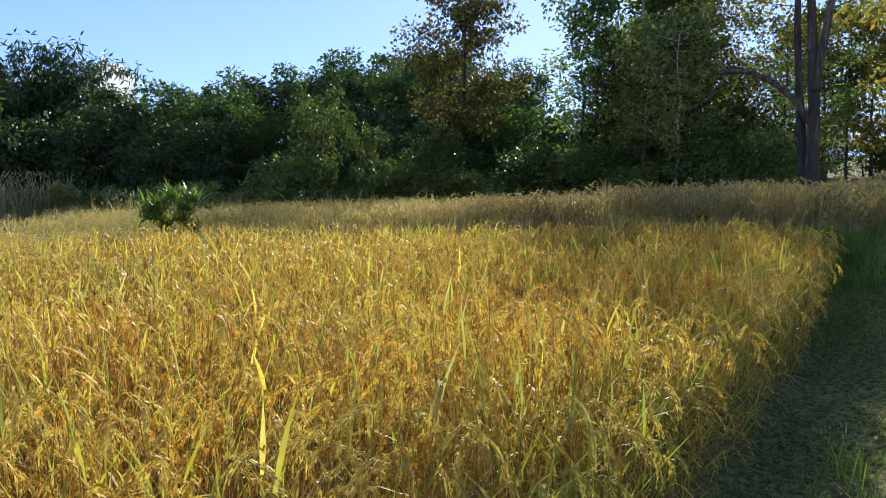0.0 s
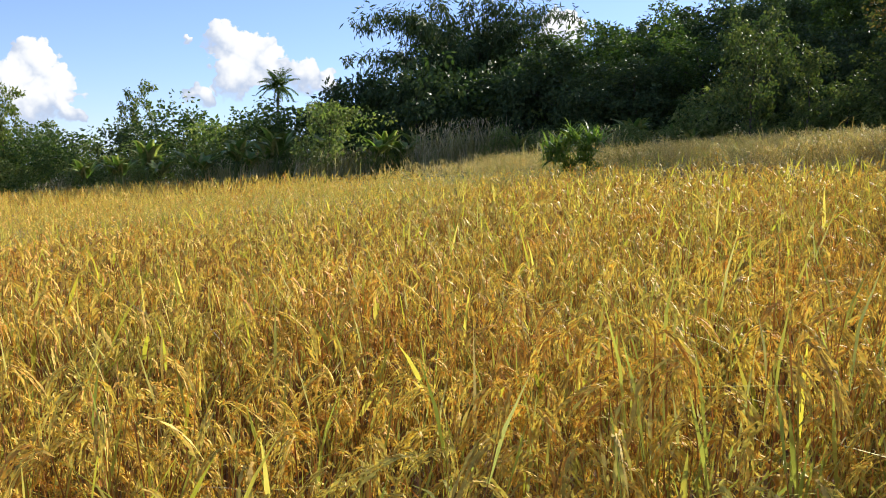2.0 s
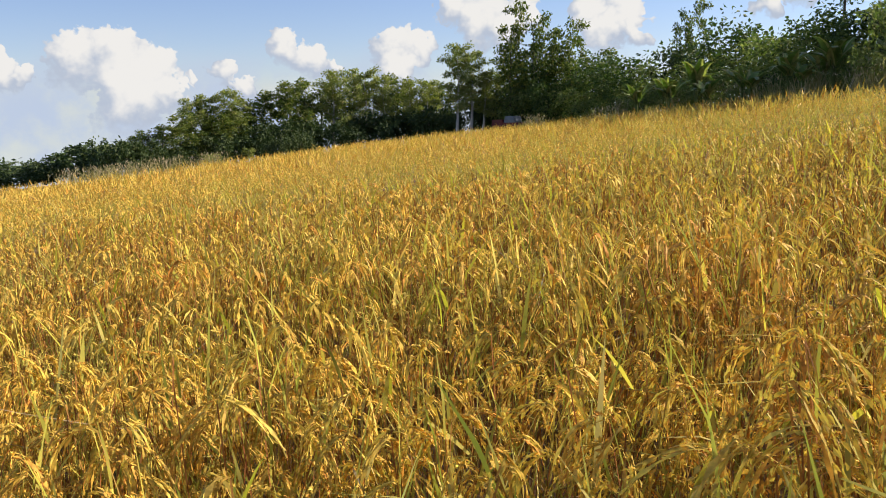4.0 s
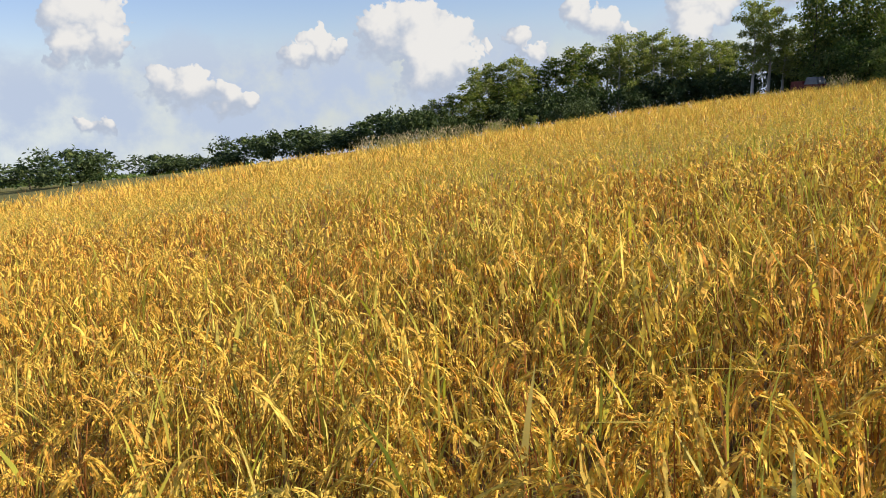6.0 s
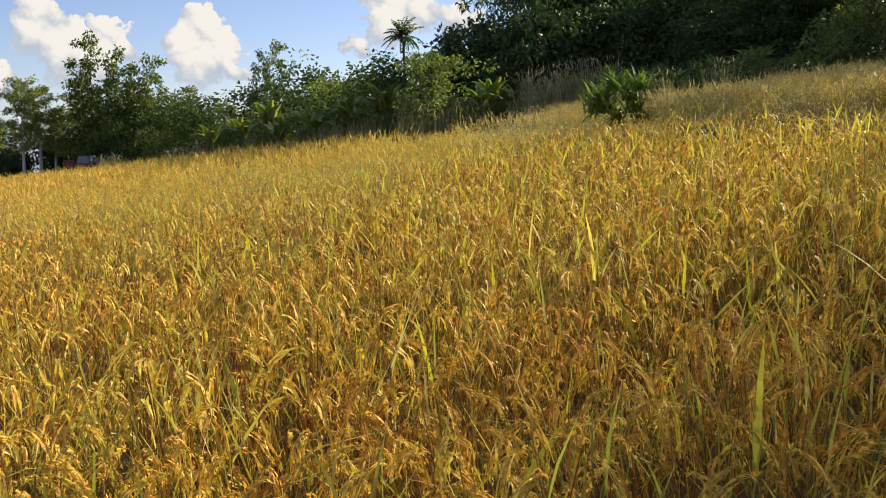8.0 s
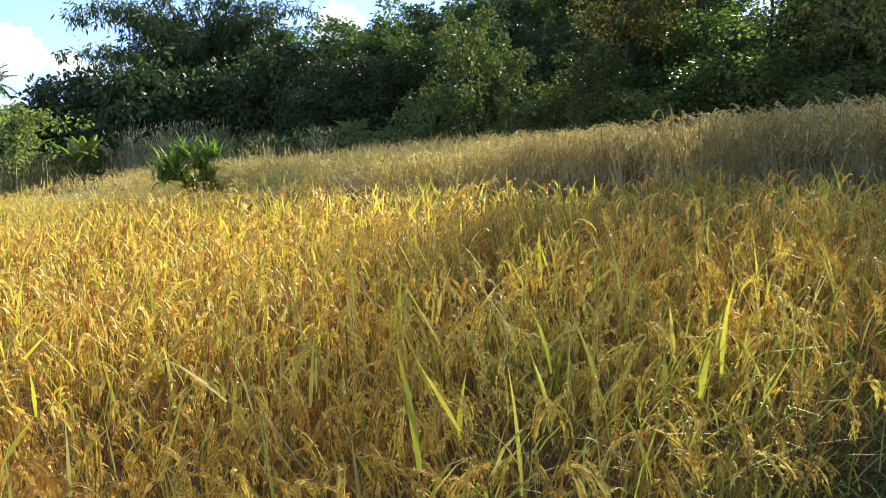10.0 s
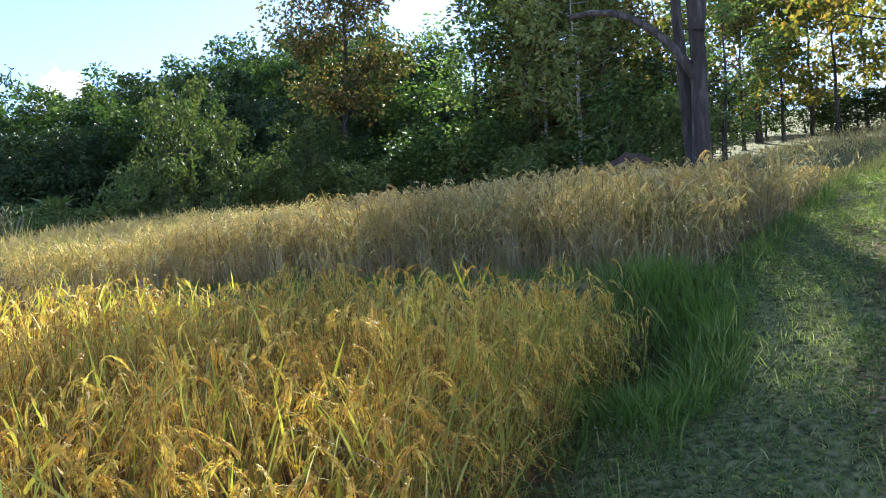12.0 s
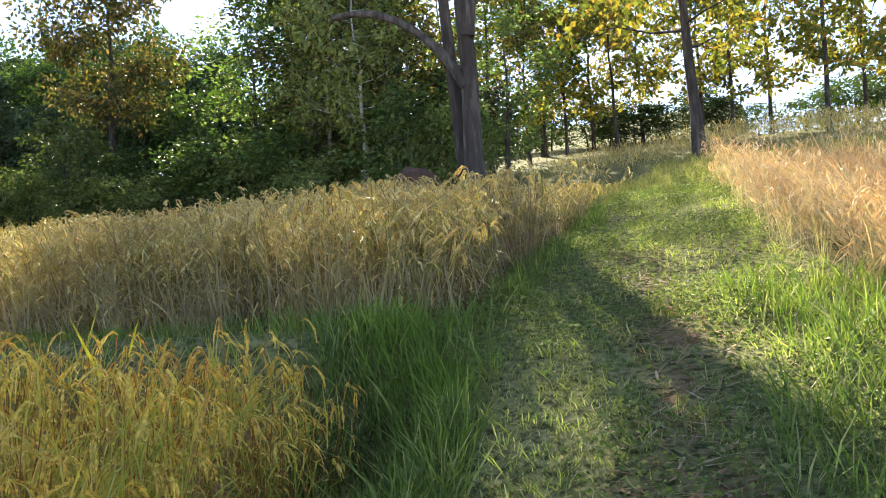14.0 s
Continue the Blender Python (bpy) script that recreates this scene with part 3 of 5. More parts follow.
def build_ground():
    xs, ys = graded(-2600, 2600, 0.2, 1.13, -3.0), graded(-2600, 2600, 0.25, 1.13, 9.0)
    X, Y = np.meshgrid(xs, ys, indexing="ij")
    Z = ground(X, Y)
    s = Soup()
    ny = len(ys)
    i, j = np.meshgrid(np.arange(len(xs) - 1), np.arange(ny - 1), indexing="ij")
    q = np.stack([i * ny + j, (i + 1) * ny + j, (i + 1) * ny + j + 1, i * ny + j + 1], 2)
    s.add(np.stack([X, Y, Z], 2).reshape(-1, 3), q)
    ob = part("ground", s, ground_material(), smooth=True)
    e = X - field_edge(Y)
    turf = smooth01(e, -0.3, 0.1) + np.exp(-((Y - 11.8) / 0.6) ** 2)
    rut = np.exp(-((X - rut_line(Y)) / 0.2) ** 2) * smooth01(Y, 6.0, 9.0) * (1 - smooth01(Y, 13, 15))
    turf = np.maximum(turf, smooth01(Y, back_edge(X), back_edge(X) + 0.8))
    turf = np.maximum(turf, 1.0 * ~far_bound(X, Y))
    turf = np.clip(turf, 0, 1) * (1 - 0.5 * rut) * 0.9
    att = ob.data.attributes.new("turf", "FLOAT", "POINT")
    att.data.foreach_set("value", turf.astype(np.float32).ravel())
    tagged(ob, "sloping grassy ground with a worn earth track, rising to the woods", "ground", kind="structure")


build_ground()


# ---------------------------------------------------------------- rice
def ears(top, az, length, lean, bend, grains, size, rng):
    """Single grains that stand out along arcs that rise from top and hang over."""
    n, seg = len(top), 8
    k = np.linspace(0, 1, seg + 1)
    th = lean[:, None] + bend[:, None] * k[None] ** 0.3
    step = (length / seg)[:, None]
    out = np.concatenate([np.zeros((n, 1)), np.cumsum(np.sin((th[:, 1:] + th[:, :-1]) / 2) * step, 1)], 1)
    up = np.concatenate([np.zeros((n, 1)), np.cumsum(np.cos((th[:, 1:] + th[:, :-1]) / 2) * step, 1)], 1)
    f = (0.06 + 0.94 * (np.arange(grains)[None] + rng.uniform(0, 0.5, (n, grains))) / grains) * seg
    a = np.minimum(f.astype(int), seg - 1)
    r, u = np.arange(n)[:, None], f - a
    o, h, t = out[r, a] * (1 - u) + out[r, a + 1] * u, up[r, a] * (1 - u) + up[r, a + 1] * u, th[r, a]
    c, si = np.cos(az)[:, None], np.sin(az)[:, None]
    pos = top[:, None, :] + np.stack([o * c, o * si, h], 2) + rng.normal(0, 0.14 * size, (n, grains, 3))
    way = np.stack([np.sin(t) * c, np.sin(t) * si, np.cos(t)], 2) + rng.normal(0, 0.3, (n, grains, 3))
    m = n * grains
    return chips(pos.reshape(-1, 3), way.reshape(-1, 3), size * rng.uniform(1.0, 1.4, m), size * 0.52 * rng.uniform(0.8, 1.2, m), rng, 0.3)


def rice_hill(seed, tillers, leaves, seg, stem=0.004, leaf=0.008, ear=0.008, strings=5, beads=8, spread=0.06, long=(0.12, 0.19), grainy=False, blade=(0.12, 0.28), upright=0.7):
    """One planted hill of ripe rice, 0.9 m high: stems, blades and heavy ears, each a bundle of strings of grains that arches over and hangs."""
    rng = np.random.default_rng(seed)
    s = Soup()
    n = tillers
    az = rng.uniform(0, 2 * np.pi, n)
    r = spread * np.sqrt(rng.uniform(0, 1, n))
    base = np.stack([r * np.cos(az), r * np.sin(az), 0 * r - 0.02], 1)
    h = rng.uniform(0.48, 0.80, n)
    lean = rng.uniform(0.02, 0.26, n)
    if stem:
        s.add(*blades(base, az, h, stem, lean, 0.0, 1, 0.6, rng.uniform(0, 3, n)), slot=1)
    out = np.sin(lean) * h
    top = base + np.stack([out * np.cos(az), out * np.sin(az), np.cos(lean) * h], 1)
    if leaves:
        k = np.repeat(np.arange(n), leaves)
        m = len(k)
        f = rng.uniform(0.3, 0.95, m)
        b = base[k] * (1 - f[:, None]) + top[k] * f[:, None]
        up = rng.uniform(0, 1, m) < upright
        s.add(*blades(b, az[k] + rng.normal(0, 1.2, m), rng.uniform(*blade, m), leaf * rng.uniform(0.7, 1.3, m),
                      np.where(up, rng.uniform(0.03, 0.5, m), rng.uniform(0.7, 1.7, m)),
                      np.where(up, rng.uniform(0.0, 0.6, m), rng.uniform(0.0, 0.9, m)), seg, 0.08, rng.normal(0, 0.7, m)), slot=0 if strings else 2)
    if not strings:
        return s.arrays()
    k = np.repeat(np.arange(n), strings)
    m = len(k)
    ea = (az + rng.normal(0, 0.9, n))[k] + rng.normal(0, 0.12, m)
    lean_e, bend = rng.uniform(0.0, 0.3, n)[k], rng.uniform(2.5, 3.15, n)[k] + rng.normal(0, 0.08, m)
    size = rng.uniform(*long, n)[k] * rng.uniform(0.6, 1.05, m)
    if grainy:
        s.add(*ears(top[k], ea, size, lean_e, bend, 6, 1.5 * ear, rng), slot=2)
    s.add(*strands(top[k] + rng.normal(0, 0.004, (m, 3)), ea, size, np.full(m, ear), lean_e, bend, beads, rng, 0.3), slot=2)
    return s.arrays()


RICE_MATS = [M["rice_leaf"], M["rice_stem"], M["rice_grain"]]
DULL_MATS = [M["dull_leaf"], M["brown_stem"], M["dull_grain"]]
HILLS_CLOSE = [rice_hill(10 + i, 12, 2, 2, 0.005, 0.0085, 0.0085, 4, 7, 0.05, grainy=True) for i in range(9)]
HILLS_NEAR = [rice_hill(25 + i, 11, 2, 1, 0.006, 0.0105, 0.0145, 3, 5, 0.055) for i in range(8)]
HILLS_MID = [rice_hill(40 + i, 9, 1, 1, 0.007, 0.014, 0.020, 2, 4, 0.07) for i in range(8)]
HILLS_FAR = [rice_hill(70 + i, 14, 1, 1, 0.0, 0.020, 0.020, 1, 3, 0.16) for i in range(6)]
HILLS_LODGED = [rice_hill(120 + i, 9, 3, 2, 0.009, 0.0125, 0.021, 4, 4, 0.09, blade=(0.14, 0.32), upright=0.12) for i in range(9)]
HILLS_TERRACE = [rice_hill(140 + i, 9, 2, 2, 0.010, 0.015, 0.025, 3, 4, 0.09, blade=(0.14, 0.32), upright=0.15) for i in range(8)]
HILLS_DIM = [rice_hill(90 + i, 36, 1, 1, 0.0, 0.065, 0.0, 0, 1, 0.55) for i in range(5)]


def jitter_grid(x0, x1, y0, y1, step, rng):
    xs, ys = np.arange(x0, x1, step), np.arange(y0, y1, step)
    X, Y = np.meshgrid(xs, ys)
    X = X + rng.uniform(-0.42, 0.42, X.shape) * step
    Y = Y + rng.uniform(-0.42, 0.42, Y.shape) * step
    return X.ravel(), Y.ravel()


def from_walk(x, y):
    """Distance in plan from the line of the walk."""
    return np.hypot(x + 0.1, y - np.clip(y, 0.5, 8.0))


def grow_rice(name, label, inside, box, rng, tall=1.0, rings=((0, 2.5, 0.19), (2.5, 5.2, 0.19), (5.2, 11, 0.235), (11, 24, 0.36), (24, 200, 1.0)), tilt=0.10, mats=None, sway=0.14, sets=(HILLS_CLOSE, HILLS_NEAR, HILLS_MID, HILLS_FAR, HILLS_DIM)):
    soup = Soup()
    for (lo, hi, step), protos in zip(rings, sets):
        r = hi + 8
        bx0, bx1, by0, by1 = max(box[0], -r), min(box[1], r), max(box[2], -r), min(box[3], r + 8)
        if bx0 >= bx1 or by0 >= by1:
            continue
        X, Y = jitter_grid(bx0, bx1, by0, by1, step, rng)
        d = from_walk(X, Y)
        k = inside(X, Y) & (d >= lo) & (d < hi)
        X, Y = X[k], Y[k]
        if len(X):
            grow = (tall(X, Y) if callable(tall) else tall) * (1 + 0.07 * wave(X, Y, 0.9) + 0.05 * wave(X, Y, 2.7, 1.0))
            scatter(soup, protos, np.stack([X, Y, ground(X, Y)], 1), rng, (0.88, 1.12), tilt, grow, sway)
    ob = part(name, soup, mats or RICE_MATS)
    return tagged(ob, label, "rice", kind="stuff")


def low_field(x, y):
    seen = y > np.maximum(2.2 + 2.1 * (x + 0.2) - 40 * (x < -6), -34)
    return (x < field_edge(y) - 0.02 - 0.22 * smooth01(y, 8.2, 10.0) + 0.06 * wave(x, y, 6.0)) & (y < 10.75 + 0.3 * smooth01(-x, 4, 8) + 0.4 * smooth01(-x, 8, 11) - 0.6 * smooth01(-x, 6, 12) + 0.12 * wave(x, y, 3.0)) & far_bound(x, y) & seen


def high_field(x, y):
    return (x < field_edge(y) - 0.1 + 0.05 * wave(x, y, 5.0)) & (y > 12.6 - 0.3 * smooth01(-x, 5, 8) - 0.55 * smooth01(-x, 8, 11) - 0.6 * smooth01(-x, 6, 12) + 0.1 * wave(x, y, 3.0)) & (y < back_edge(x)) & (x > -27)


def right_field(x, y):
    return (x > right_edge(y) + 0.05 * wave(x, y, 5.0)) & (y > 11.9) & (y < 22 + 0.1 * x) & (x < 10)


def back_field(x, y):
    return (x > -6.5 + 0.12 * (y - 24)) & (y > 24.6 - 0.1 * x - 2.5 * smooth01(x, 1.0, 2.5)) & (y < 36) & (x < 22)


grow_rice("rice_crop", "ripe golden rice with drooping ears in the lower field", low_field, (-95, 0, -75, 12), np.random.default_rng(1))
grow_rice("rice_crop", "ripe golden rice on the upper terrace behind the bund", high_field, (-28, -1, 11.5, 31), np.random.default_rng(2), lambda x, y: (0.85 + 0.17 * smooth01(x, -10, -4.5)) * (1 - 0.36 * smooth01(x, -4.5, -2.5) * smooth01(y, 14.0, 18.0)), tilt=0.2, sway=0.45,
          rings=((0, 2.5, 0.19), (2.5, 6.8, 0.19), (6.8, 11, 0.22), (11, 24, 0.34), (24, 200, 1.0)), mats=DULL_MATS, sets=(HILLS_CLOSE, HILLS_LODGED, HILLS_TERRACE, HILLS_FAR, HILLS_DIM))
grow_rice("rice_crop", "pale ripe rice beside the grassy path", right_field, (-2, 12, 11.5, 24), np.random.default_rng(3), 0.72,
          mats=[M["pale_rice"], M["dry_stem"], M["pale_rice"]], tilt=0.34, sway=0.28,
          rings=((0, 2.7, 0.17), (2.7, 5.2, 0.155), (5.2, 11, 0.21), (11, 24, 0.4), (24, 60, 0.95)))
grow_rice("rice_crop", "ripe rice in the field beyond the path's bend", back_field, (-8, 24, 21, 37), np.random.default_rng(4), 0.8, mats=DULL_MATS,
          rings=((0, 2, 0.5), (2, 4, 0.5), (4, 14, 0.5), (14, 22, 0.5), (22, 60, 0.8)))


# ---------------------------------------------------------------- grass, weeds and litter
def tuft(seed, n, height, width, spread, lean, curl, seg=3):
    rng = np.random.default_rng(seed)
    r = spread * np.sqrt(rng.uniform(0, 1, n))
    a = rng.uniform(0, 2 * np.pi, n)
    base = np.stack([r * np.cos(a), r * np.sin(a), 0 * r - 0.01], 1)
    s = Soup()
    s.add(*blades(base, a + rng.normal(0, 0.9, n), height * rng.uniform(0.5, 1.1, n), width * rng.uniform(0.7, 1.3, n), rng.uniform(0, lean, n),
                  rng.uniform(0.1, curl, n), seg, 0.06, rng.normal(0, 0.6, n)))
    return s.arrays()


def weed(seed, n):
    """A low broad-leaved weed."""
    rng = np.random.default_rng(seed)
    a, s = rng.uniform(0, 2 * np.pi, n), Soup()
    pos = np.stack([rng.normal(0, 0.05, n), rng.normal(0, 0.05, n), rng.uniform(0.01, 0.07, n)], 1)
    way = np.stack([np.cos(a), np.sin(a), rng.uniform(-0.1, 0.5, n)], 1)
    s.add(*chips(pos, way, rng.uniform(0.012, 0.028, n), rng.uniform(0.007, 0.016, n), rng, 0.25))
    return s.arrays()


def build_turf():
    rng = np.random.default_rng(21)

    def on_path(x, y):
        return (x > field_edge(y) - 0.3) & (x < np.where(y > 12, right_edge(y), 1.4) + 0.1) & (y > 1.5) & (y < 21.5)

    def rut(x, y):
        return (np.abs(x - rut_line(y)) < 0.13 + 0.1 * wave(x, y, 4) + 0.06 * wave(x, y, 11, 2.0)) & (y > 6) & (y < 14.2)

    short = [tuft(200 + i, 15, 0.04 + 0.011 * i, 0.009, 0.08, 1.2, 1.4, 1 + i % 2) for i in range(6)]
    tall = [tuft(220 + i, 11, 0.28, 0.010, 0.07, 0.5, 1.2, 2) for i in range(6)]
    weeds = [weed(240 + i, 20) for i in range(5)]
    # short turf along the path
    s = Soup()
    for y0, y1, step in ((1.6, 7.5, 0.075), (7.5, 13.0, 0.055), (13.0, 21.5, 0.07)):
        X, Y = jitter_grid(-3, 1.6, y0, y1, step, rng)
        k = on_path(X, Y) & ~(rut(X, Y) & (rng.uniform(size=len(X)) < 0.72)) & (wave(X, Y, 3.1, 2.0) > rng.uniform(-2.6, 0.3, len(X)))
        scatter(s, short, np.stack([X[k], Y[k], ground(X[k], Y[k])], 1), rng, (0.35, 1.15), 0.15)
    tagged(part("path_grass", s, M["turf"]), "short green grass growing over the path", "grass", kind="stuff")
    # weeds
    X, Y = jitter_grid(-3, 1.6, 2.0, 19, 0.09, rng)
    k = on_path(X, Y) & (wave(X, Y, 2.3, 5.0) > rng.uniform(-1.2, 0.8, len(X)))
    s = Soup()
    scatter(s, weeds, np.stack([X[k], Y[k], ground(X[k], Y[k])], 1), rng, (0.7, 1.6), 0.1)
    tagged(part("path_weeds", s, M["weed"]), "low broad-leaved weeds among the path grass", "weeds", kind="stuff")
    # tall grass: the verge on the right, the bund, the field's shaded margin
    X, Y = jitter_grid(-24, 2.2, 2.5, 16, 0.11, rng)
    e = X - field_edge(Y)
    verge = (X > rut_line(Y) + 0.42 + 0.12 * wave(X, Y, 2.0)) & (X < right_edge(Y) + 0.9) & (Y > 7) & (Y < 13.0)
    bund = (np.abs(Y + 0.6 * smooth01(-X, 6, 12) - 11.65) < 0.85 - 0.12 * wave(X, Y, 2.0)) & (e < 0.25) & (rng.uniform(size=len(X)) < np.where(X > -9, 1.0, 0.12))
    margin = (e > -0.45 + 0.15 * (Y < 8)) & (e < 0.3 + 0.12 * wave(X, Y, 3.0) - 0.15 * (Y < 8)) & (Y > 2.0) & (Y < 11.7) & (rng.uniform(size=len(X)) < 0.10 + 0.85 * smooth01(Y, 9.0, 10.2))
    left = (np.abs(e - 0.12) < 0.14) & (Y > 12.6) & (Y < 16.5) & (wave(X, Y, 2.2) > 0.1)
    patch = (wave(X, Y, 1.7, 3.0) > 0.72) & (e > 0.1) & (X < 0.9) & (Y > 3) & (Y < 19) & (np.abs(X - rut_line(Y)) > 0.35)
    k = verge | bund | margin | left | (patch & (rng.uniform(size=len(X)) < 0.5))
    s = Soup()
    low = np.where(bund & (X < -2.6), 0.55 + 0.25 * smooth01(X, -4.0, -2.6), 1.0)[k]
    scatter(s, tall, np.stack([X[k], Y[k], ground(X[k], Y[k])], 1), rng, (0.5, 1.1), 0.12, low)
    X, Y = jitter_grid(-3.0, -1.0, 9.6, 12.2, 0.065, rng)  # long grass in the ditch
    k = ((X + 1.9 + 0.3 * (Y - 10.9)) / 0.3) ** 2 + ((Y - 10.9) / 0.7) ** 2 < 2.6
    scatter(s, tall, np.stack([X[k], Y[k], ground(X[k], Y[k])], 1), rng, (0.7, 1.25), 0.14)
    tagged(part("bund_grass", s, M["grass"]), "tall bright green grass on the bund and verge", "grass", kind="stuff")
    # rough grass beyond the terrace, round the bend
    X, Y = jitter_grid(-8, 9, 17.5, 26.5, 0.17, rng)
    k = ~high_field(X, Y) & ~right_field(X, Y) & ~back_field(X, Y) & (rng.uniform(size=len(X)) < 0.9)
    s = Soup()
    scatter(s, tall, np.stack([X[k], Y[k], ground(X[k], Y[k])], 1), rng, (0.5, 1.0), 0.2)
    tagged(part("rough_grass", s, M["dry_grass"]), "half-dry rough grass round the bend of the path", "grass", kind="stuff")
    # straw and dead leaves along the rut
    X, Y = jitter_grid(-2.6, 1.4, 6, 14.4, 0.038, rng)
    k = on_path(X, Y) & (np.abs(X - rut_line(Y)) < 0.24 + 0.12 * wave(X, Y, 3.0)) & (rng.uniform(size=len(X)) < 0.85)
    n = int(k.sum())
    P = np.stack([X[k], Y[k], ground(X[k], Y[k]) + 0.012], 1)
    a = rng.uniform(0, 2 * np.pi, n)
    s = Soup()
    s.add(*blades(P, a, rng.uniform(0.04, 0.16, n), rng.uniform(0.004, 0.02, n), rng.uniform(1.3, 1.6, n), rng.uniform(-0.2, 0.3, n), 2, 0.3))
    tagged(part("straw_litter", s, M["straw"]), "dry straw and dead leaves on the track", "litter", kind="stuff")
    # pale lodged stems at the foot of the terrace
    n = 1700
    c = rng.integers(0, 95, n)
    cx, cy, ca = rng.uniform(-9, -2.0, 95), rng.uniform(12.25, 12.75, 95), rng.normal(0, 0.9, 95)
    X, Y = cx[c] + rng.normal(0, 0.055, n), cy[c] + rng.normal(0, 0.05, n)
    Y = Y - 0.3 * smooth01(-X, 5, 8)
    P = np.stack([X, Y, ground(X, Y)], 1)
    s = Soup()
    s.add(*blades(P, ca[c] - 1.2 + rng.normal(0, 0.8, n), rng.uniform(0.25, 0.65, n), rng.uniform(0.007, 0.015, n), rng.uniform(0.0, 0.4, n), rng.uniform(0.0, 1.4, n), 3, 0.15,
                  rng.normal(0, 0.5, n)))
    tagged(part("dry_stems", s, M["dry_stem"]), "pale dry rice stems at the terrace foot", "rice straw", kind="stuff")


build_turf()


def build_lodged():
    """Bent-over straw that hangs over the faces of the terrace and of the field beside the path."""
    rng = np.random.default_rng(35)
    n = 7500
    X = rng.uniform(-19, -2.0, n)
    Y = rng.uniform(12.15, 13.3, n) - (0.6 + rng.uniform(0, 0.9, n)) * smooth01(-X, 6, 12)
    P = np.stack([X, Y, ground(X, Y) + rng.uniform(0.05, 0.66, n)], 1)
    a = rng.normal(-1.2, 0.8, n)
    s = Soup()
    s.add(*blades(P, a, rng.uniform(0.2, 0.5, n), rng.uniform(0.006, 0.013, n), rng.uniform(0.6, 1.4, n), rng.uniform(0.4, 1.6, n), 3, 0.2, rng.normal(0, 0.8, n)), slot=0)
    s.add(*strands(P[:2600] + [0, -0.05, 0.05], a[:2600], rng.uniform(0.12, 0.22, 2600), np.full(2600, 0.018), rng.uniform(0.2, 1.0, 2600), rng.uniform(1.2, 2.2, 2600), 6, rng), slot=1)
    tagged(part("lodged_straw", s, [M["dull_leaf"], M["dull_grain"]]), "bent straw-coloured rice hanging over the terrace face", "rice straw", kind="stuff")
    # leaves and ears hanging out over the edge of the lower field
    n = 5200
    Y = rng.uniform(1.5, 10.7, n)
    X = field_edge(Y) - 0.22 * smooth01(Y, 8.2, 10.0) - rng.uniform(0.0, 0.4, n)
    face = rng.uniform(size=n) < 0.25
    X = np.where(face, field_edge(10.5) - 0.3 - rng.uniform(0, 6, n), X)
    Y = np.where(face, rng.uniform(10.4, 10.8, n), Y)
    P = np.stack([X, Y, ground(X, Y) + rng.uniform(0.05, 0.62, n)], 1)
    a = np.where(face, rng.normal(1.57, 0.9, n), rng.normal(0.0, 0.9, n))
    s = Soup()
    s.add(*blades(P, a, rng.uniform(0.10, 0.28, n), rng.uniform(0.005, 0.011, n), rng.uniform(0.05, 1.0, n), rng.uniform(0.2, 1.6, n), 3, 0.15, rng.normal(0, 0.8, n)), slot=0)
    s.add(*strands(P[::2], a[::2], rng.uniform(0.10, 0.18, n // 2), np.full(n // 2, 0.011), rng.uniform(0.1, 0.7, n // 2), rng.uniform(1.6, 2.5, n // 2), 8, rng), slot=1)
    tagged(part("lodged_straw", s, [M["rice_leaf"], M["rice_grain"]]), "golden rice leaves and ears hanging over the field's edge", "rice straw", kind="stuff")
    n = 5200
    Y = rng.uniform(12.0, 19, n)
    X = right_edge(Y) + rng.uniform(0.0, 1.6, n)
    P = np.stack([X, Y, ground(X, Y) + rng.uniform(0.15, 0.55, n)], 1)
    s = Soup()
    s.add(*blades(P, rng.normal(3.6, 1.3, n), rng.uniform(0.15, 0.4, n), rng.uniform(0.004, 0.009, n), rng.uniform(0.2, 1.5, n), rng.uniform(0.3, 1.5, n), 3, 0.2, rng.normal(0, 0.8, n)))
    tagged(part("lodged_straw", s, M["pale_rice"]), "pale bent rice straw leaning over the path", "rice straw", kind="stuff")


build_lodged()


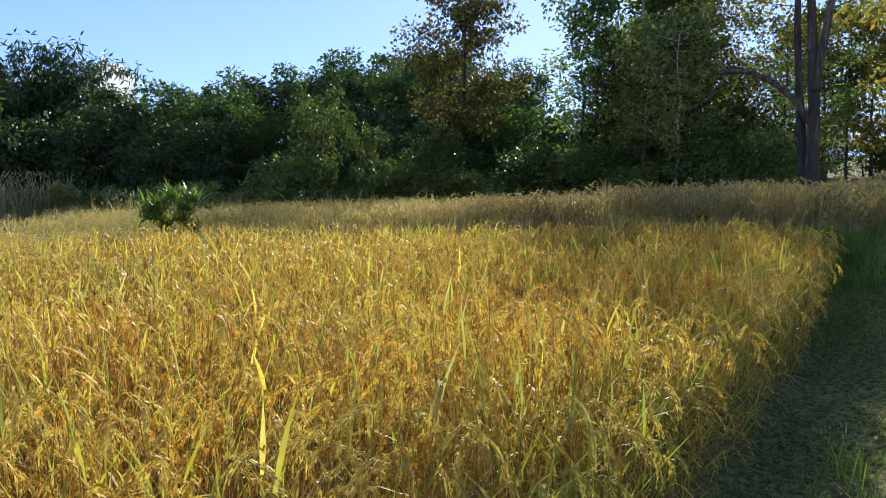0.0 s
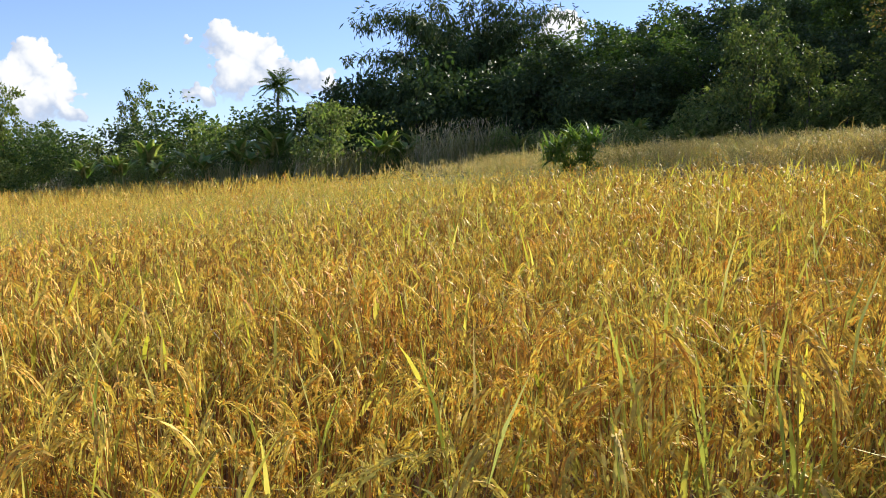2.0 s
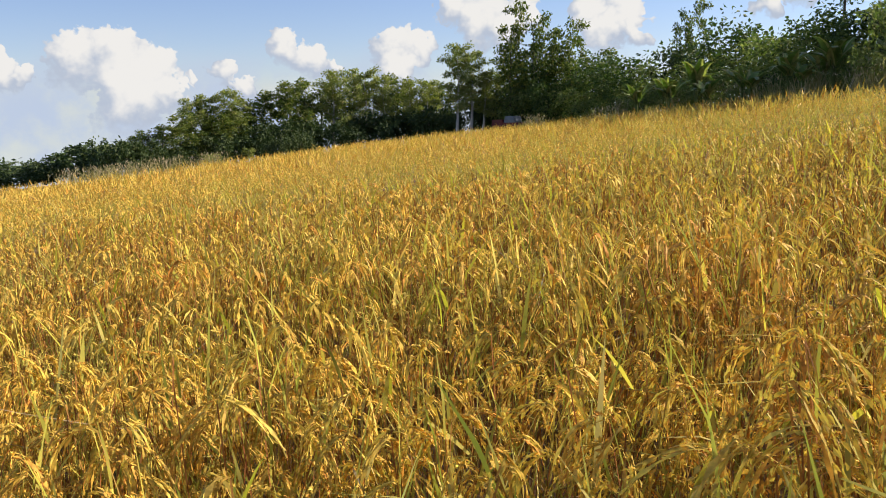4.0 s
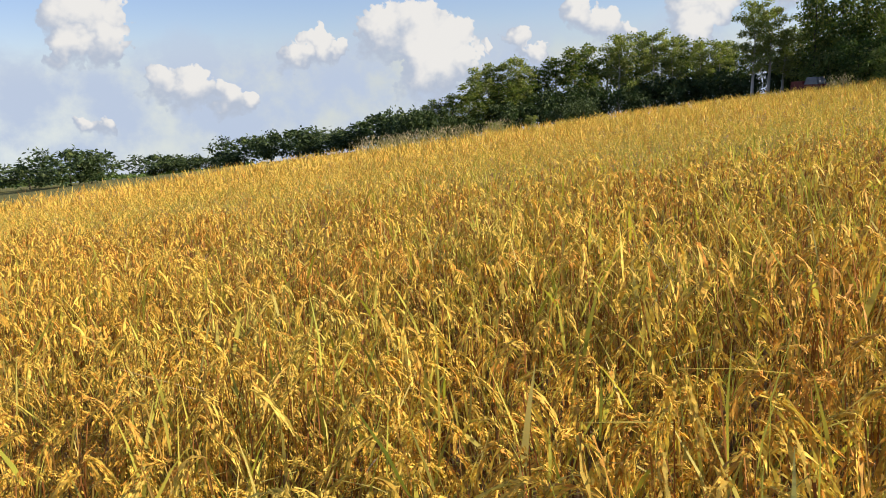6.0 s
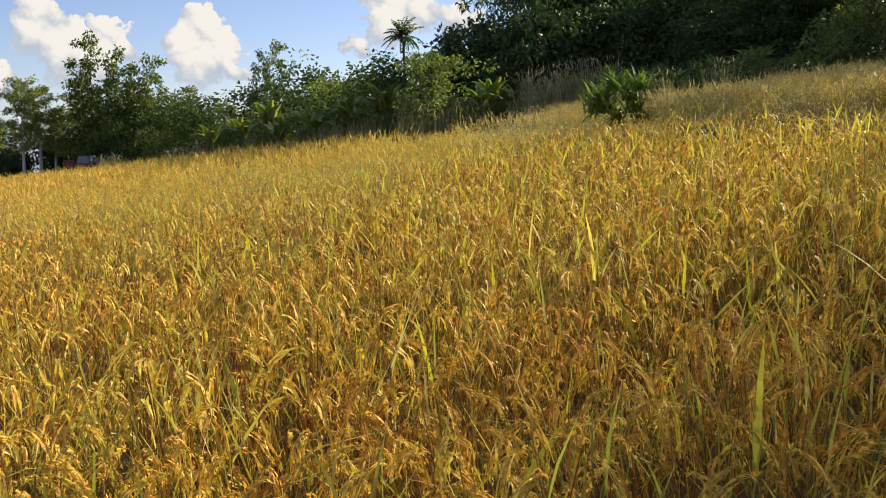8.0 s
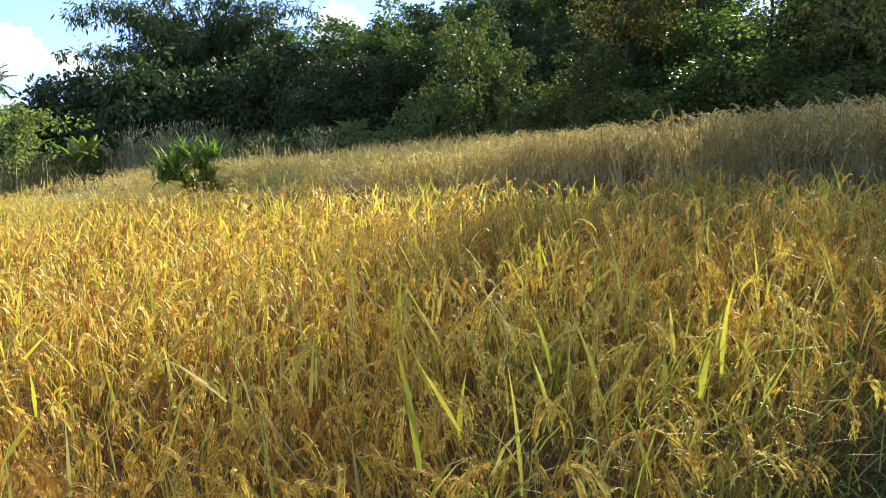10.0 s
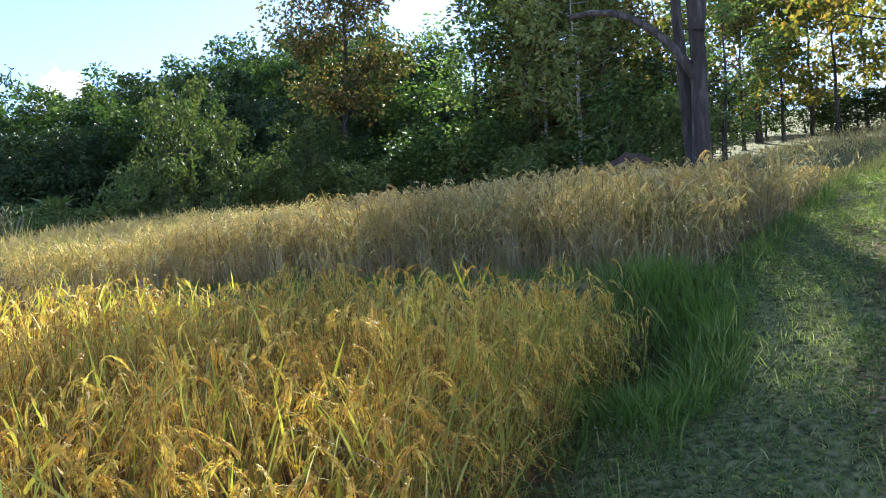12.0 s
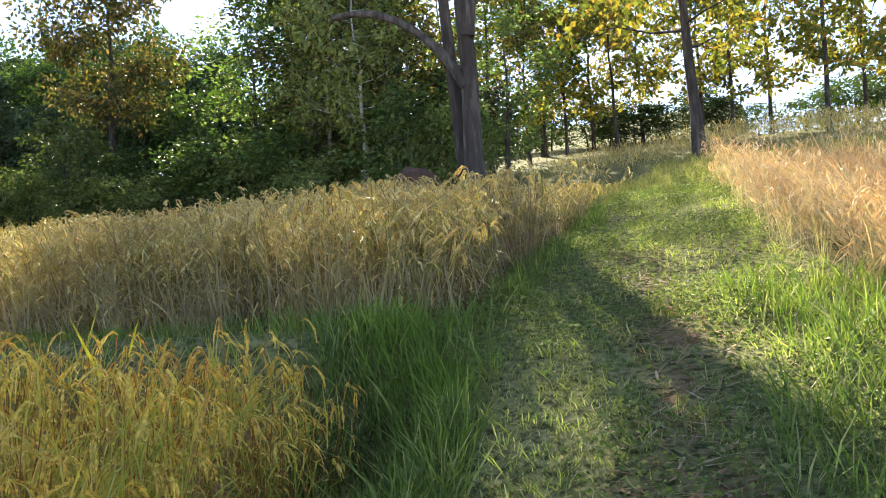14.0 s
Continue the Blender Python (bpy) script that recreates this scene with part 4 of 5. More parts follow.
def build_flag_leaves():
    """Stray upright green leaves that stand above the ears."""
    rng = np.random.default_rng(31)
    X, Y = jitter_grid(-12, 0, -4, 11, 0.18, rng)
    k = low_field(X, Y) & (rng.uniform(size=len(X)) < 0.45 + 0.3 * wave(X, Y, 1.1) + 0.3 * smooth01(Y, 4, 7))
    X, Y = X[k], Y[k]
    n = len(X)
    P = np.stack([X, Y, ground(X, Y) + rng.uniform(0.45, 0.7, n)], 1)
    s = Soup()
    s.add(*blades(P, rng.uniform(0, 6.28, n), rng.uniform(0.14, 0.30, n), rng.uniform(0.011, 0.022, n), rng.uniform(0.0, 0.8, n), rng.uniform(0.0, 0.5, n), 3, 0.05, rng.normal(0, 0.7, n)))
    # pale broken straws lying across the crop
    X, Y = jitter_grid(-7, 0, -3, 11, 0.42, rng)
    k = low_field(X, Y) & (rng.uniform(size=len(X)) < 0.75)
    X, Y = X[k], Y[k]
    n = len(X)
    P = np.stack([X, Y, ground(X, Y) + rng.uniform(0.35, 0.68, n)], 1)
    f = Soup()
    f.add(*blades(P, rng.uniform(0, 6.28, n), rng.uniform(0.15, 0.5, n), rng.uniform(0.005, 0.010, n), rng.uniform(1.1, 1.75, n), rng.uniform(-0.2, 0.4, n), 3, 0.2, rng.normal(0, 0.7, n)))
    tagged(part("fallen_straw", f, M["dry_stem"]), "pale broken straws lying across the rice", "rice straw", kind="stuff")
    tagged(part("rice_leaves", s, M["flag_leaf"]), "upright yellow-green rice leaves above the ears", "rice leaves", kind="stuff")


build_flag_leaves()


# ---------------------------------------------------------------- trees
def tree_arrays(seed, height, radius, base, leaves, leaf, shape="round", trunk=0.16, limbs=16, lean=0.0, clump=0.30, fork=0.0):
    """Trunk with limbs, and a crown of small leaves in uneven clumps. base: where the crown begins, as a share of the height."""
    rng = np.random.default_rng(seed)
    wood, crown = Soup(), Soup()
    k = np.linspace(0, 1, 9)
    wx = np.cumsum(rng.normal(0, 0.012 * height, 9)) * k + lean * height * k
    wy = np.cumsum(rng.normal(0, 0.012 * height, 9)) * k
    spine = np.stack([wx, wy, k * height * 0.93 - 0.1], 1)
    rad = trunk * (1 - 0.88 * k) + trunk * 0.35 * np.exp(-k * 22)
    wood.add(*tube(spine, rad, 9, 0.05, rng))
    centres, reach = [], []
    for i in range(limbs):
        f = base + (0.97 - base) * ((i + rng.uniform(0, 1)) / limbs)
        p0 = np.array([np.interp(f / 0.93, k, spine[:, j]) if j < 2 else f * height for j in range(3)])
        p0[2] = min(p0[2], spine[-1, 2])
        g = (f - base) / (1 - base)
        span = {"round": math.sqrt(max(0.05, 1 - (2 * g - 0.85) ** 2 * 0.75)), "tall": 0.75 + 0.25 * math.sin(g * 3.1), "spread": 0.55 + 0.45 * g,
                "cone": 1.05 - 0.75 * g}[shape] * radius * rng.uniform(0.6, 1.12)
        a = i * 2.399 + rng.normal(0, 0.4)
        rise = rng.uniform(0.15, 0.75) * (1 - 0.3 * g)
        t = np.linspace(0, 1, 4)
        pts = p0 + np.stack([np.cos(a) * span * t, np.sin(a) * span * t, span * rise * t ** 1.4 + rng.normal(0, 0.03 * span, 4) * t], 1)
        r0 = max(0.012, np.interp(f, k, rad) * (0.16 if shape == "cone" else 0.34))
        wood.add(*tube(pts, r0 * (1 - 0.85 * t), 4))
        for u in (0.45, 0.7, 0.95, 1.05):
            c = p0 + (pts[-1] - p0) * u + rng.normal(0, 0.16 * span + 0.05, 3)
            centres.append(c), reach.append(clump * (0.55 * span + 0.45 * radius) * rng.uniform(0.6, 1.2))
            if u > 0.5:
                b = p0 + (pts[-1] - p0) * (u - 0.25)
                wood.add(*tube(np.array([b, (b + c) / 2 + rng.normal(0, 0.05, 3), c]), [r0 * 0.4, r0 * 0.25, r0 * 0.1], 3))
    centres, reach = np.array(centres), np.array(reach)
    pick = rng.integers(0, len(centres), leaves)
    off = rng.normal(size=(leaves, 3))
    off *= (rng.uniform(0.2, 1.0, leaves) ** 0.6 / (np.linalg.norm(off, axis=1) + 1e-9))[:, None]
    pos = centres[pick] + off * reach[pick][:, None] * np.array([1.0, 1.0, 0.72])
    way = off + rng.normal(0, 0.5, off.shape) + np.array([0, 0, -0.35])
    crown.add(*chips(pos, way, leaf * rng.uniform(0.6, 1.35, leaves), leaf * rng.uniform(0.4, 0.75, leaves), rng, 0.22))
    return wood, crown


def make_tree(name, label, category, mat, bark, x, y, turn=0.0, **kw):
    wood, crown = tree_arrays(**kw)
    root = tagged(new(name), label, category)
    root.matrix_world = pose(x, y, stand(x, y), 0, 0, turn)
    part("trunk", wood, bark, root, smooth=True)
    part("crown", crown, mat, root)
    return root


def again(ob, x, y, turn, size, wide=None):
    w = size if wide is None else wide
    ob2 = copy_thing(ob, pose(x, y, stand(x, y), 0, 0, turn))
    ob2.scale = (w, w, size)
    return ob2


def skyline(az):
    """Elevation of the tree tops over the walk, in degrees."""
    return float(np.interp(az, [-12, -4, -2.5, 13, 16, 22, 29, 33, 38, 43, 49, 53, 57, 60, 62, 66, 69, 70.5, 73, 76, 79.5, 83, 86, 89, 91, 95],
                           [8.0, 8.5, 5.8, 6.0, 6.5, 7.5, 9.5, 13.9, 14.2, 13.9, 12.8, 11.6, 10.4, 9.6, 9.0, 8.5, 7.4, 6.9, 6.6, 6.2, 5.7, 5.1, 4.3, 3.6, 3.3, 3.0]))


def to_height(az, d, share, tall):
    """Size of a tree tall metres high, so that at distance d it reaches share of the skyline."""
    x, y = place(az, d)
    return max(0.25, (2.25 + d * math.tan(radians(skyline(az) * share)) - stand(x, y)) / (tall * 1.04))


# the wood on the hill: several kinds, repeated
def build_wood():
    rng = np.random.default_rng(77)
    kinds = [
        make_tree("forest_tree", "dense dark green broadleaf tree at the wood's edge", "tree", M["dark_leaf"], M["bark"], *place(38, 50), seed=301, height=8.0,
                  radius=3.4, base=0.10, leaves=6500, leaf=0.25, shape="round", trunk=0.2, limbs=20),
        make_tree("forest_tree", "dark green tree with a tall uneven crown in the wood", "tree", M["dark_leaf"], M["bark"], *place(33, 52), seed=302, height=8.0,
                  radius=2.7, base=0.1, leaves=6500, leaf=0.25, shape="tall", trunk=0.18, limbs=22),
        make_tree("forest_tree", "mid-green leafy tree in the wood", "tree", M["mid_leaf"], M["bark"], *place(44, 54), seed=303, height=8.0,
                  radius=3.2, base=0.1, leaves=6500, leaf=0.25, shape="spread", trunk=0.18, limbs=18),
    ]
    for o, (az, d) in zip(kinds, ((38, 50), (33, 52), (44, 54))):
        o["group"] = "trees of the hillside wood"
        k = to_height(az, d, 0.95, 8.0)
        o.scale = (k, k, k)
    for row, (dist, share) in enumerate(((45, 0.82), (51, 0.93), (58, 1.0), (67, 0.97))):
        az, i = 57.5, 0
        while az > 14:
            d = dist * (1 + 0.05 * rng.normal())
            a = az + rng.normal(0, 0.6)
            k = to_height(a, d, share * rng.uniform(0.90, 1.02), 8.0)
            again(kinds[(i + row) % 3], *place(a, d), rng.uniform(0, 360), k, k ** 0.5 * rng.uniform(0.95, 1.2))
            az -= rng.uniform(3.4, 4.6)
            i += 1
    for a, d in ((-6, 58), (-8.5, 60), (-11, 57), (-13.5, 60)):
        k = to_height(a, d, 1.0, 8.0)
        again(kinds[1], *place(a, d), rng.uniform(0, 360), k, 0.8)


build_wood()


def build_feature_trees():
    # the big tree at the corner of the terrace, with a bent limb
    big = make_tree("old_tree", "big grey-barked tree with a bent limb and yellow-green leaves", "tree", M["teak_leaf"], M["bark"], -4.1, 19.2, seed=401, height=10.0, radius=4.3,
                    base=0.42, leaves=4300, leaf=0.17, shape="cone", trunk=0.155, limbs=22, clump=0.2)
    s = Soup()
    t = np.linspace(0, 1, 8)
    s.add(*tube(np.stack([-0.05 - 1.9 * t ** 1.3, -0.25 * t, 2.0 + 1.25 * np.sin(t * 1.75)], 1), 0.078 * (1 - 0.4 * t), 7, 0.05, np.random.default_rng(5)))
    part("limb", s, M["bark"], big, smooth=True)
    s = Soup()  # the second stem of the fork
    s.add(*tube(np.stack([-0.1 - 0.16 * np.sin(3.0 * t) - 0.25 * t, 0.16 + 0.2 * t, -0.1 + 7.4 * t], 1), 0.135 * (1 - 0.75 * t), 8, 0.06, np.random.default_rng(7)))
    part("stem", s, M["bark"], big, smooth=True)
    s = Soup()
    s.add(*tube(np.stack([0.04 + 0.85 * t ** 1.2, 0.2 * t, 2.7 + 4.6 * t], 1), 0.105 * (1 - 0.8 * t), 7, 0.05, np.random.default_rng(6)))
    part("limb", s, M["bark"], big, smooth=True)
    make_tree("teak_tree", "slender tree with large yellowing leaves beside the path", "tree", M["teak_leaf"], M["bark"], -1.4, 24.0, 40, seed=402, height=8.5, radius=2.6, base=0.22,
              leaves=4600, leaf=0.17, shape="round", trunk=0.112, limbs=20, lean=-0.015, clump=0.24)
    make_tree("bushy_tree", "bushy dark green tree by the bare track beyond the terrace", "tree", M["mid_leaf"], M["bark"], -8.9, 42.5, 70, seed=415, height=8.0, radius=2.1, base=0.2,
              leaves=4200, leaf=0.23, shape="round", trunk=0.13, limbs=18, clump=0.34)
    pale = make_tree("slim_tree", "tall slim pale-barked tree with grey-green leaves behind the terrace", "tree", M["euc_leaf"], M["pale_bark"], -11.3, 30.6, 15, seed=417, height=6.6, radius=1.6,
                     base=0.18, leaves=3400, leaf=0.2, shape="tall", trunk=0.09, limbs=20, clump=0.34)
    again(pale, -13.2, 32.0, 140, 0.95, 0.9)
    # tall trees above the wood
    make_tree("tall_tree", "tall tree with browning leaves standing before the wood", "tree", M["brown_leaf"], M["bark"], -22.6, 32.9, 10, seed=403, height=9.9, radius=2.5, base=0.30,
              leaves=9000, leaf=0.20, shape="tall", trunk=0.15, limbs=24, clump=0.34)
    make_tree("tall_tree", "tall dark green tree behind the terrace", "tree", M["mid_leaf"], M["pale_bark"], -14.8, 35.2, 80, seed=404, height=12.4, radius=3.1, base=0.16,
              leaves=17000, leaf=0.22, shape="round", trunk=0.16, limbs=28, clump=0.34)
    make_tree("tall_tree", "tall leafy tree with yellowing leaves behind the terrace", "tree", M["teak_leaf"], M["pale_bark"], -12.6, 36.4, 20, seed=405, height=9.4, radius=3.2, base=0.2,
              leaves=8000, leaf=0.22, shape="round", trunk=0.2, limbs=30, clump=0.34)
    # a close stand between the wood and the old tree
    stand_a = make_tree("edge_tree", "leafy green tree in the stand behind the terrace", "tree", M["stand_leaf"], M["bark"], *place(29.0, 33), seed=411, height=11.0, radius=2.6, base=0.12,
                        leaves=2700, leaf=0.24, shape="tall", trunk=0.13, limbs=24)
    stand_b = make_tree("edge_tree", "tall tree with browning leaves in the stand", "tree", M["brown_leaf"], M["bark"], *place(25.5, 31), seed=412, height=11.0, radius=2.5, base=0.16,
                        leaves=2600, leaf=0.2, shape="tall", trunk=0.12, limbs=22)
    for o in (stand_a, stand_b):
        o.scale = (0.9, 0.9, 0.58)
        o["group"] = "stand of trees behind the terrace"
    for o, a, d, k, w in ((stand_a, 23.0, 34, 0.66, 0.9), (stand_b, 20.6, 30, 0.58, 0.9), (stand_a, 18.0, 36, 0.68, 0.9), (stand_b, 15.6, 32, 0.6, 0.8), (stand_a, 27.0, 38, 0.75, 0.95),
                          (stand_a, 14.4, 27, 0.42, 0.6)):
        again(o, *place(a, d), a * 57.0, k, w)
    # young light trees at the wood's edge
    young = make_tree("young_tree", "olive-green young tree at the edge of the wood", "tree", M["olive_leaf"], M["bark"], -24.5, 25.8, 0, seed=406, height=4.8, radius=1.5, base=0.1,
                      leaves=2400, leaf=0.19, shape="tall", trunk=0.07, limbs=16)
    young.scale = (0.8, 0.8, 0.95)
    again(young, -27.6, 29.4, 120, 1.2, 0.85), again(young, -22.6, 26.6, 200, 0.75, 0.65), again(young, -21.5, 29.5, 20, 0.75, 0.9)
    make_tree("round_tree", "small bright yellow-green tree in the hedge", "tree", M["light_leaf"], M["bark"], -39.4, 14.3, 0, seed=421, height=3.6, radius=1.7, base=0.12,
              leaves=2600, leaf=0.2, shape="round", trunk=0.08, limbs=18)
    # slender row beyond the bend
    slim = make_tree("teak_tree", "slender tree with sparse yellow leaves in the far row", "tree", M["teak_leaf"], M["bark"], *place(11.5, 39), seed=407, height=8.0, radius=2.0, base=0.16,
                     leaves=2800, leaf=0.2, shape="tall", trunk=0.07, limbs=13)
    slim["group"] = "row of slender trees beyond the bend"
    rng = np.random.default_rng(9)
    for a, d, k in ((13.6, 36, 0.85), (10.0, 41, 1.05), (8.6, 38, 0.95), (7.2, 42, 1.0), (3.8, 40, 1.05), (2.2, 37, 0.95), (0.2, 41, 1.1), (-2.6, 34, 1.15), (-4.5, 40, 1.1), (-7, 36, 1.2)):
        again(slim, *place(a, d), rng.uniform(0, 360), k * 1.05, k * 1.15)


build_feature_trees()


def build_thicket():
    """Undergrowth at the foot of the wood, and the hedge that runs down to the far end of the field."""
    rng = np.random.default_rng(88)
    bush = make_tree("shrub", "dense dark shrub at the foot of the wood", "shrub", M["dark_leaf"], M["bark"], *place(30, 36), seed=501, height=3.2, radius=1.8, base=0.05, leaves=2600,
                     leaf=0.21, shape="round", trunk=0.06, limbs=16, clump=0.4)
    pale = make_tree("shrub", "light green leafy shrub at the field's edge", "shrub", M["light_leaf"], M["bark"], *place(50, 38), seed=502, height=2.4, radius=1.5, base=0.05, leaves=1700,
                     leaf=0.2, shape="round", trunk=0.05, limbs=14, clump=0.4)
    mid = make_tree("shrub", "mid-green bushy shrub in the hedge", "shrub", M["mid_leaf"], M["bark"], *place(70, 50), seed=503, height=3.4, radius=1.9, base=0.05, leaves=1900,
                    leaf=0.21, shape="round", trunk=0.06, limbs=16, clump=0.4)
    for o in (bush, pale, mid):
        o["group"] = "hedge shrubs"
    # foot of the wood
    for az in np.arange(58, 14, -2.6):
        d = np.interp(az, [10, 18, 26, 34, 42, 50, 58], [30, 31, 34, 38, 42, 43, 42])
        again(bush if rng.uniform() < 0.7 else mid, *place(az + rng.normal(0, 0.5), d + rng.uniform(0, 4)), rng.uniform(0, 360), rng.uniform(0.7, 1.25), rng.uniform(0.9, 1.3))
    # tall undergrowth just behind the terrace
    for az in np.arange(43, 15.5, -1.9):
        d = np.interp(az, [15, 22, 30, 37, 44], [25, 27, 31, 34, 37]) + rng.uniform(0, 3)
        again((mid, pale, pale, mid)[int(rng.integers(0, 4))], *place(az + rng.normal(0, 0.5), d), rng.uniform(0, 360), rng.uniform(0.45, 0.85), rng.uniform(0.7, 1.0))
    for az in np.arange(56, 36, -2.3):
        again(pale, *place(az + rng.normal(0, 0.5), np.interp(az, [36, 48, 58], [33.5, 38, 36]) + rng.uniform(-1, 1)), rng.uniform(0, 360), rng.uniform(0.35, 0.6), rng.uniform(0.5, 0.85))
    # the far side of the field beyond the bend
    for az in np.arange(16, -13, -1.7):
        again(bush if rng.uniform() < 0.6 else mid, *place(az + rng.normal(0, 0.4), 43 + rng.uniform(-1.5, 3)), rng.uniform(0, 360), rng.uniform(0.35, 0.62), rng.uniform(0.6, 0.9))
    # dark round bushes before the bamboo
    for az, d, top, w in ((68.4, 49, 7.6, 1.5), (70.6, 53, 7.2, 1.6), (72.4, 55, 6.5, 1.4), (66.0, 52, 7.0, 1.2), (61.5, 50, 7.2, 1.2)):
        x, y = place(az, d)
        again(bush, x, y, az * 31.0, (2.25 + d * math.tan(radians(top)) - stand(x, y)) / 3.3, w)
    # low light bushes along the foot of the hedge
    for az in np.arange(57.5, 83, 1.9):
        d = np.interp(az, [57, 70, 77, 84], [40.5, 43, 46, 57]) + rng.uniform(-0.8, 0.8)
        again(pale, *place(az + rng.normal(0, 0.4), d), rng.uniform(0, 360), rng.uniform(0.35, 0.7), rng.uniform(0.4, 0.65))
    # hedge from the bamboo down to the far trees
    for az in np.arange(57, 95, 1.35):
        d0 = np.interp(az, [57, 70, 77, 84, 92, 99], [46, 48.5, 51, 62, 81, 90])
        for row, share in enumerate((0.36 if az < 80 else 0.55, 0.92 if az < 70 else 0.86)):
            a, d = az + rng.normal(0, 0.6), d0 + row * 4.5 + rng.uniform(0, 2)
            o = (pale, mid, pale, bush)[int(rng.integers(0, 3)) if row == 0 else int(rng.integers(0, 4))]
            k = to_height(a, d, share * rng.uniform(0.9, 1.02), 3.3)
            again(o, *place(a, d), rng.uniform(0, 360), k, max(0.8, k ** 0.7) * (rng.uniform(1.0, 1.3) if row == 0 else rng.uniform(1.15, 1.45)))


build_thicket()


def build_far_trees():
    rng = np.random.default_rng(99)

    def crown_size(az, d, top, tall):
        """Size of a tree tall metres high whose top stands at elevation top."""
        return max(0.12, (2.25 + d * math.tan(radians(top)) - stand(*place(az, d))) / (tall * 1.03))

    white = make_tree("eucalyptus_tree", "tall slim tree with a white trunk at the field's far end", "tree", M["euc_leaf"], M["pale_bark"], *place(99.6, 88), seed=601, height=10.6, radius=2.0,
                      base=0.3, leaves=4800, leaf=0.25, shape="tall", trunk=0.19, limbs=20)
    white["group"] = "pale-trunked trees at the field's far end"
    k = crown_size(99.6, 88, 4.4, 10.6)
    white.scale = (k, k, k)
    for az, top, d, wide in ((98.7, 3.9, 89, 0.95), (97.9, 2.6, 90, 0.8), (101.4, 2.2, 92, 0.7), (105.4, 3.0, 93, 0.9), (107.6, 2.9, 92, 0.9), (104.2, 2.5, 93, 0.7), (113.8, 1.8, 88, 0.8), (115.1, 1.55, 88, 0.75),
                             (116.2, 1.3, 88, 0.7), (102.5, 2.2, 93, 0.6)):
        again(white, *place(az, d), az * 37.0, crown_size(az, d, top, 10.6), wide)
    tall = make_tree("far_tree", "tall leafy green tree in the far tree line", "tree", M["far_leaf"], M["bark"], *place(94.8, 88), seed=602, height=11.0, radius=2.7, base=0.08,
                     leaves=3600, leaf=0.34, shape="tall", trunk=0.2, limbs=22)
    tall["group"] = "far tree line"
    k = crown_size(94.8, 88, 6.5, 11.0)
    tall.scale = (0.85, 0.85, k)
    for az, top, d, wide in ((96.2, 5.2, 88, 0.75), (92.3, 5.5, 86, 0.72), (93.2, 4.0, 88, 0.9), (90.9, 3.6, 88, 0.8), (84.9, 6.3, 84, 0.55), (95.5, 3.4, 92, 1.0), (100.6, 2.0, 97, 0.9), (97.0, 2.9, 96, 0.9),
                             (102.0, 1.9, 98, 0.9), (103.4, 2.1, 97, 0.9), (104.8, 2.4, 97, 0.9), (106.3, 2.6, 97, 0.95), (108.3, 2.1, 95, 0.9), (109.4, 1.8, 93, 0.85), (110.3, 2.1, 91, 0.9), (111.4, 1.7, 90, 0.85),
                             (112.4, 1.5, 90, 0.85), (113.4, 0.6, 88, 0.8), (114.6, 0.5, 87, 0.8), (115.9, 0.3, 86, 0.8), (117.1, 0.1, 85, 0.75), (118.1, -0.5, 84, 0.7), (118.9, -0.45, 84, 0.6), (119.9, -1.1, 84, 0.6)):
        again(tall, *place(az, d), az * 53.0, crown_size(az, d, top, 11.0), wide)
    low = make_tree("shrub", "dark shrub at the foot of the far trees", "shrub", M["dark_leaf"], M["bark"], *place(101, 91), seed=603, height=3.0, radius=2.2, base=0.04, leaves=1300,
                    leaf=0.34, shape="round", trunk=0.06, limbs=8, clump=0.45)
    low["group"] = "hedge shrubs"
    for az in np.arange(92, 121.5, 1.3):
        a = az + rng.normal(0, 0.3)
        d = np.interp(az, [92, 100, 108, 120], [88, 93, 89, 80]) + rng.uniform(0, 3)
        edge = np.interp(a, [78, 83, 89, 96, 104, 111, 118, 125], [1.0, 0.5, -0.15, -0.75, -1.6, -2.3, -3.0, -3.7])
        again(low, *place(a, d), rng.uniform(0, 360), crown_size(a, d, edge + rng.uniform(1.1, 2.0), 3.0), rng.uniform(0.8, 1.15))
    # scattered round trees over the falling plain
    for az, top, d, wide in ((121.0, -1.7, 90, 1.2), (122.3, -1.45, 92, 1.7), (123.4, -1.85, 96, 1.3), (124.4, -2.3, 98, 1.3), (125.3, -2.45, 100, 1.2), (126.3, -2.5, 104, 1.4), (127.7, -2.15, 105, 1.75), (128.5, -2.9, 108, 1.1),
                             (129.8, -2.3, 108, 1.2), (131.5, -2.45, 112, 1.5), (132.6, -3.3, 115, 1.2), (133.8, -3.6, 120, 1.3), (134.8, -3.45, 120, 1.4), (135.9, -3.5, 118, 1.3), (136.9, -3.2, 120, 1.6),
                             (140.6, -3.0, 112, 1.4), (141.8, -2.6, 110, 1.9), (144.0, -3.4, 120, 1.6), (146.5, -3.0, 125, 1.8)):
        again(low, *place(az, d), az * 71.0, crown_size(az, d, top, 3.0), wide)
    # a pale thicket at the field's end
    for az, top, d, wide in ((110.6, -1.25, 74, 0.5), (109.8, -1.15, 75, 0.5), (111.3, -1.45, 73, 0.4), (115.6, -2.35, 66, 0.4), (113.2, -1.9, 70, 0.25)):
        again(white if top < -1.8 else low, *place(az, d), az * 17.0, crown_size(az, d, top, 10.6 if top < -1.8 else 3.0), wide)
    # beyond everything: a low wooded skyline
    s = Soup()
    a = np.radians(rng.uniform(60, 200, 16000))
    d = rng.uniform(420, 520, len(a))
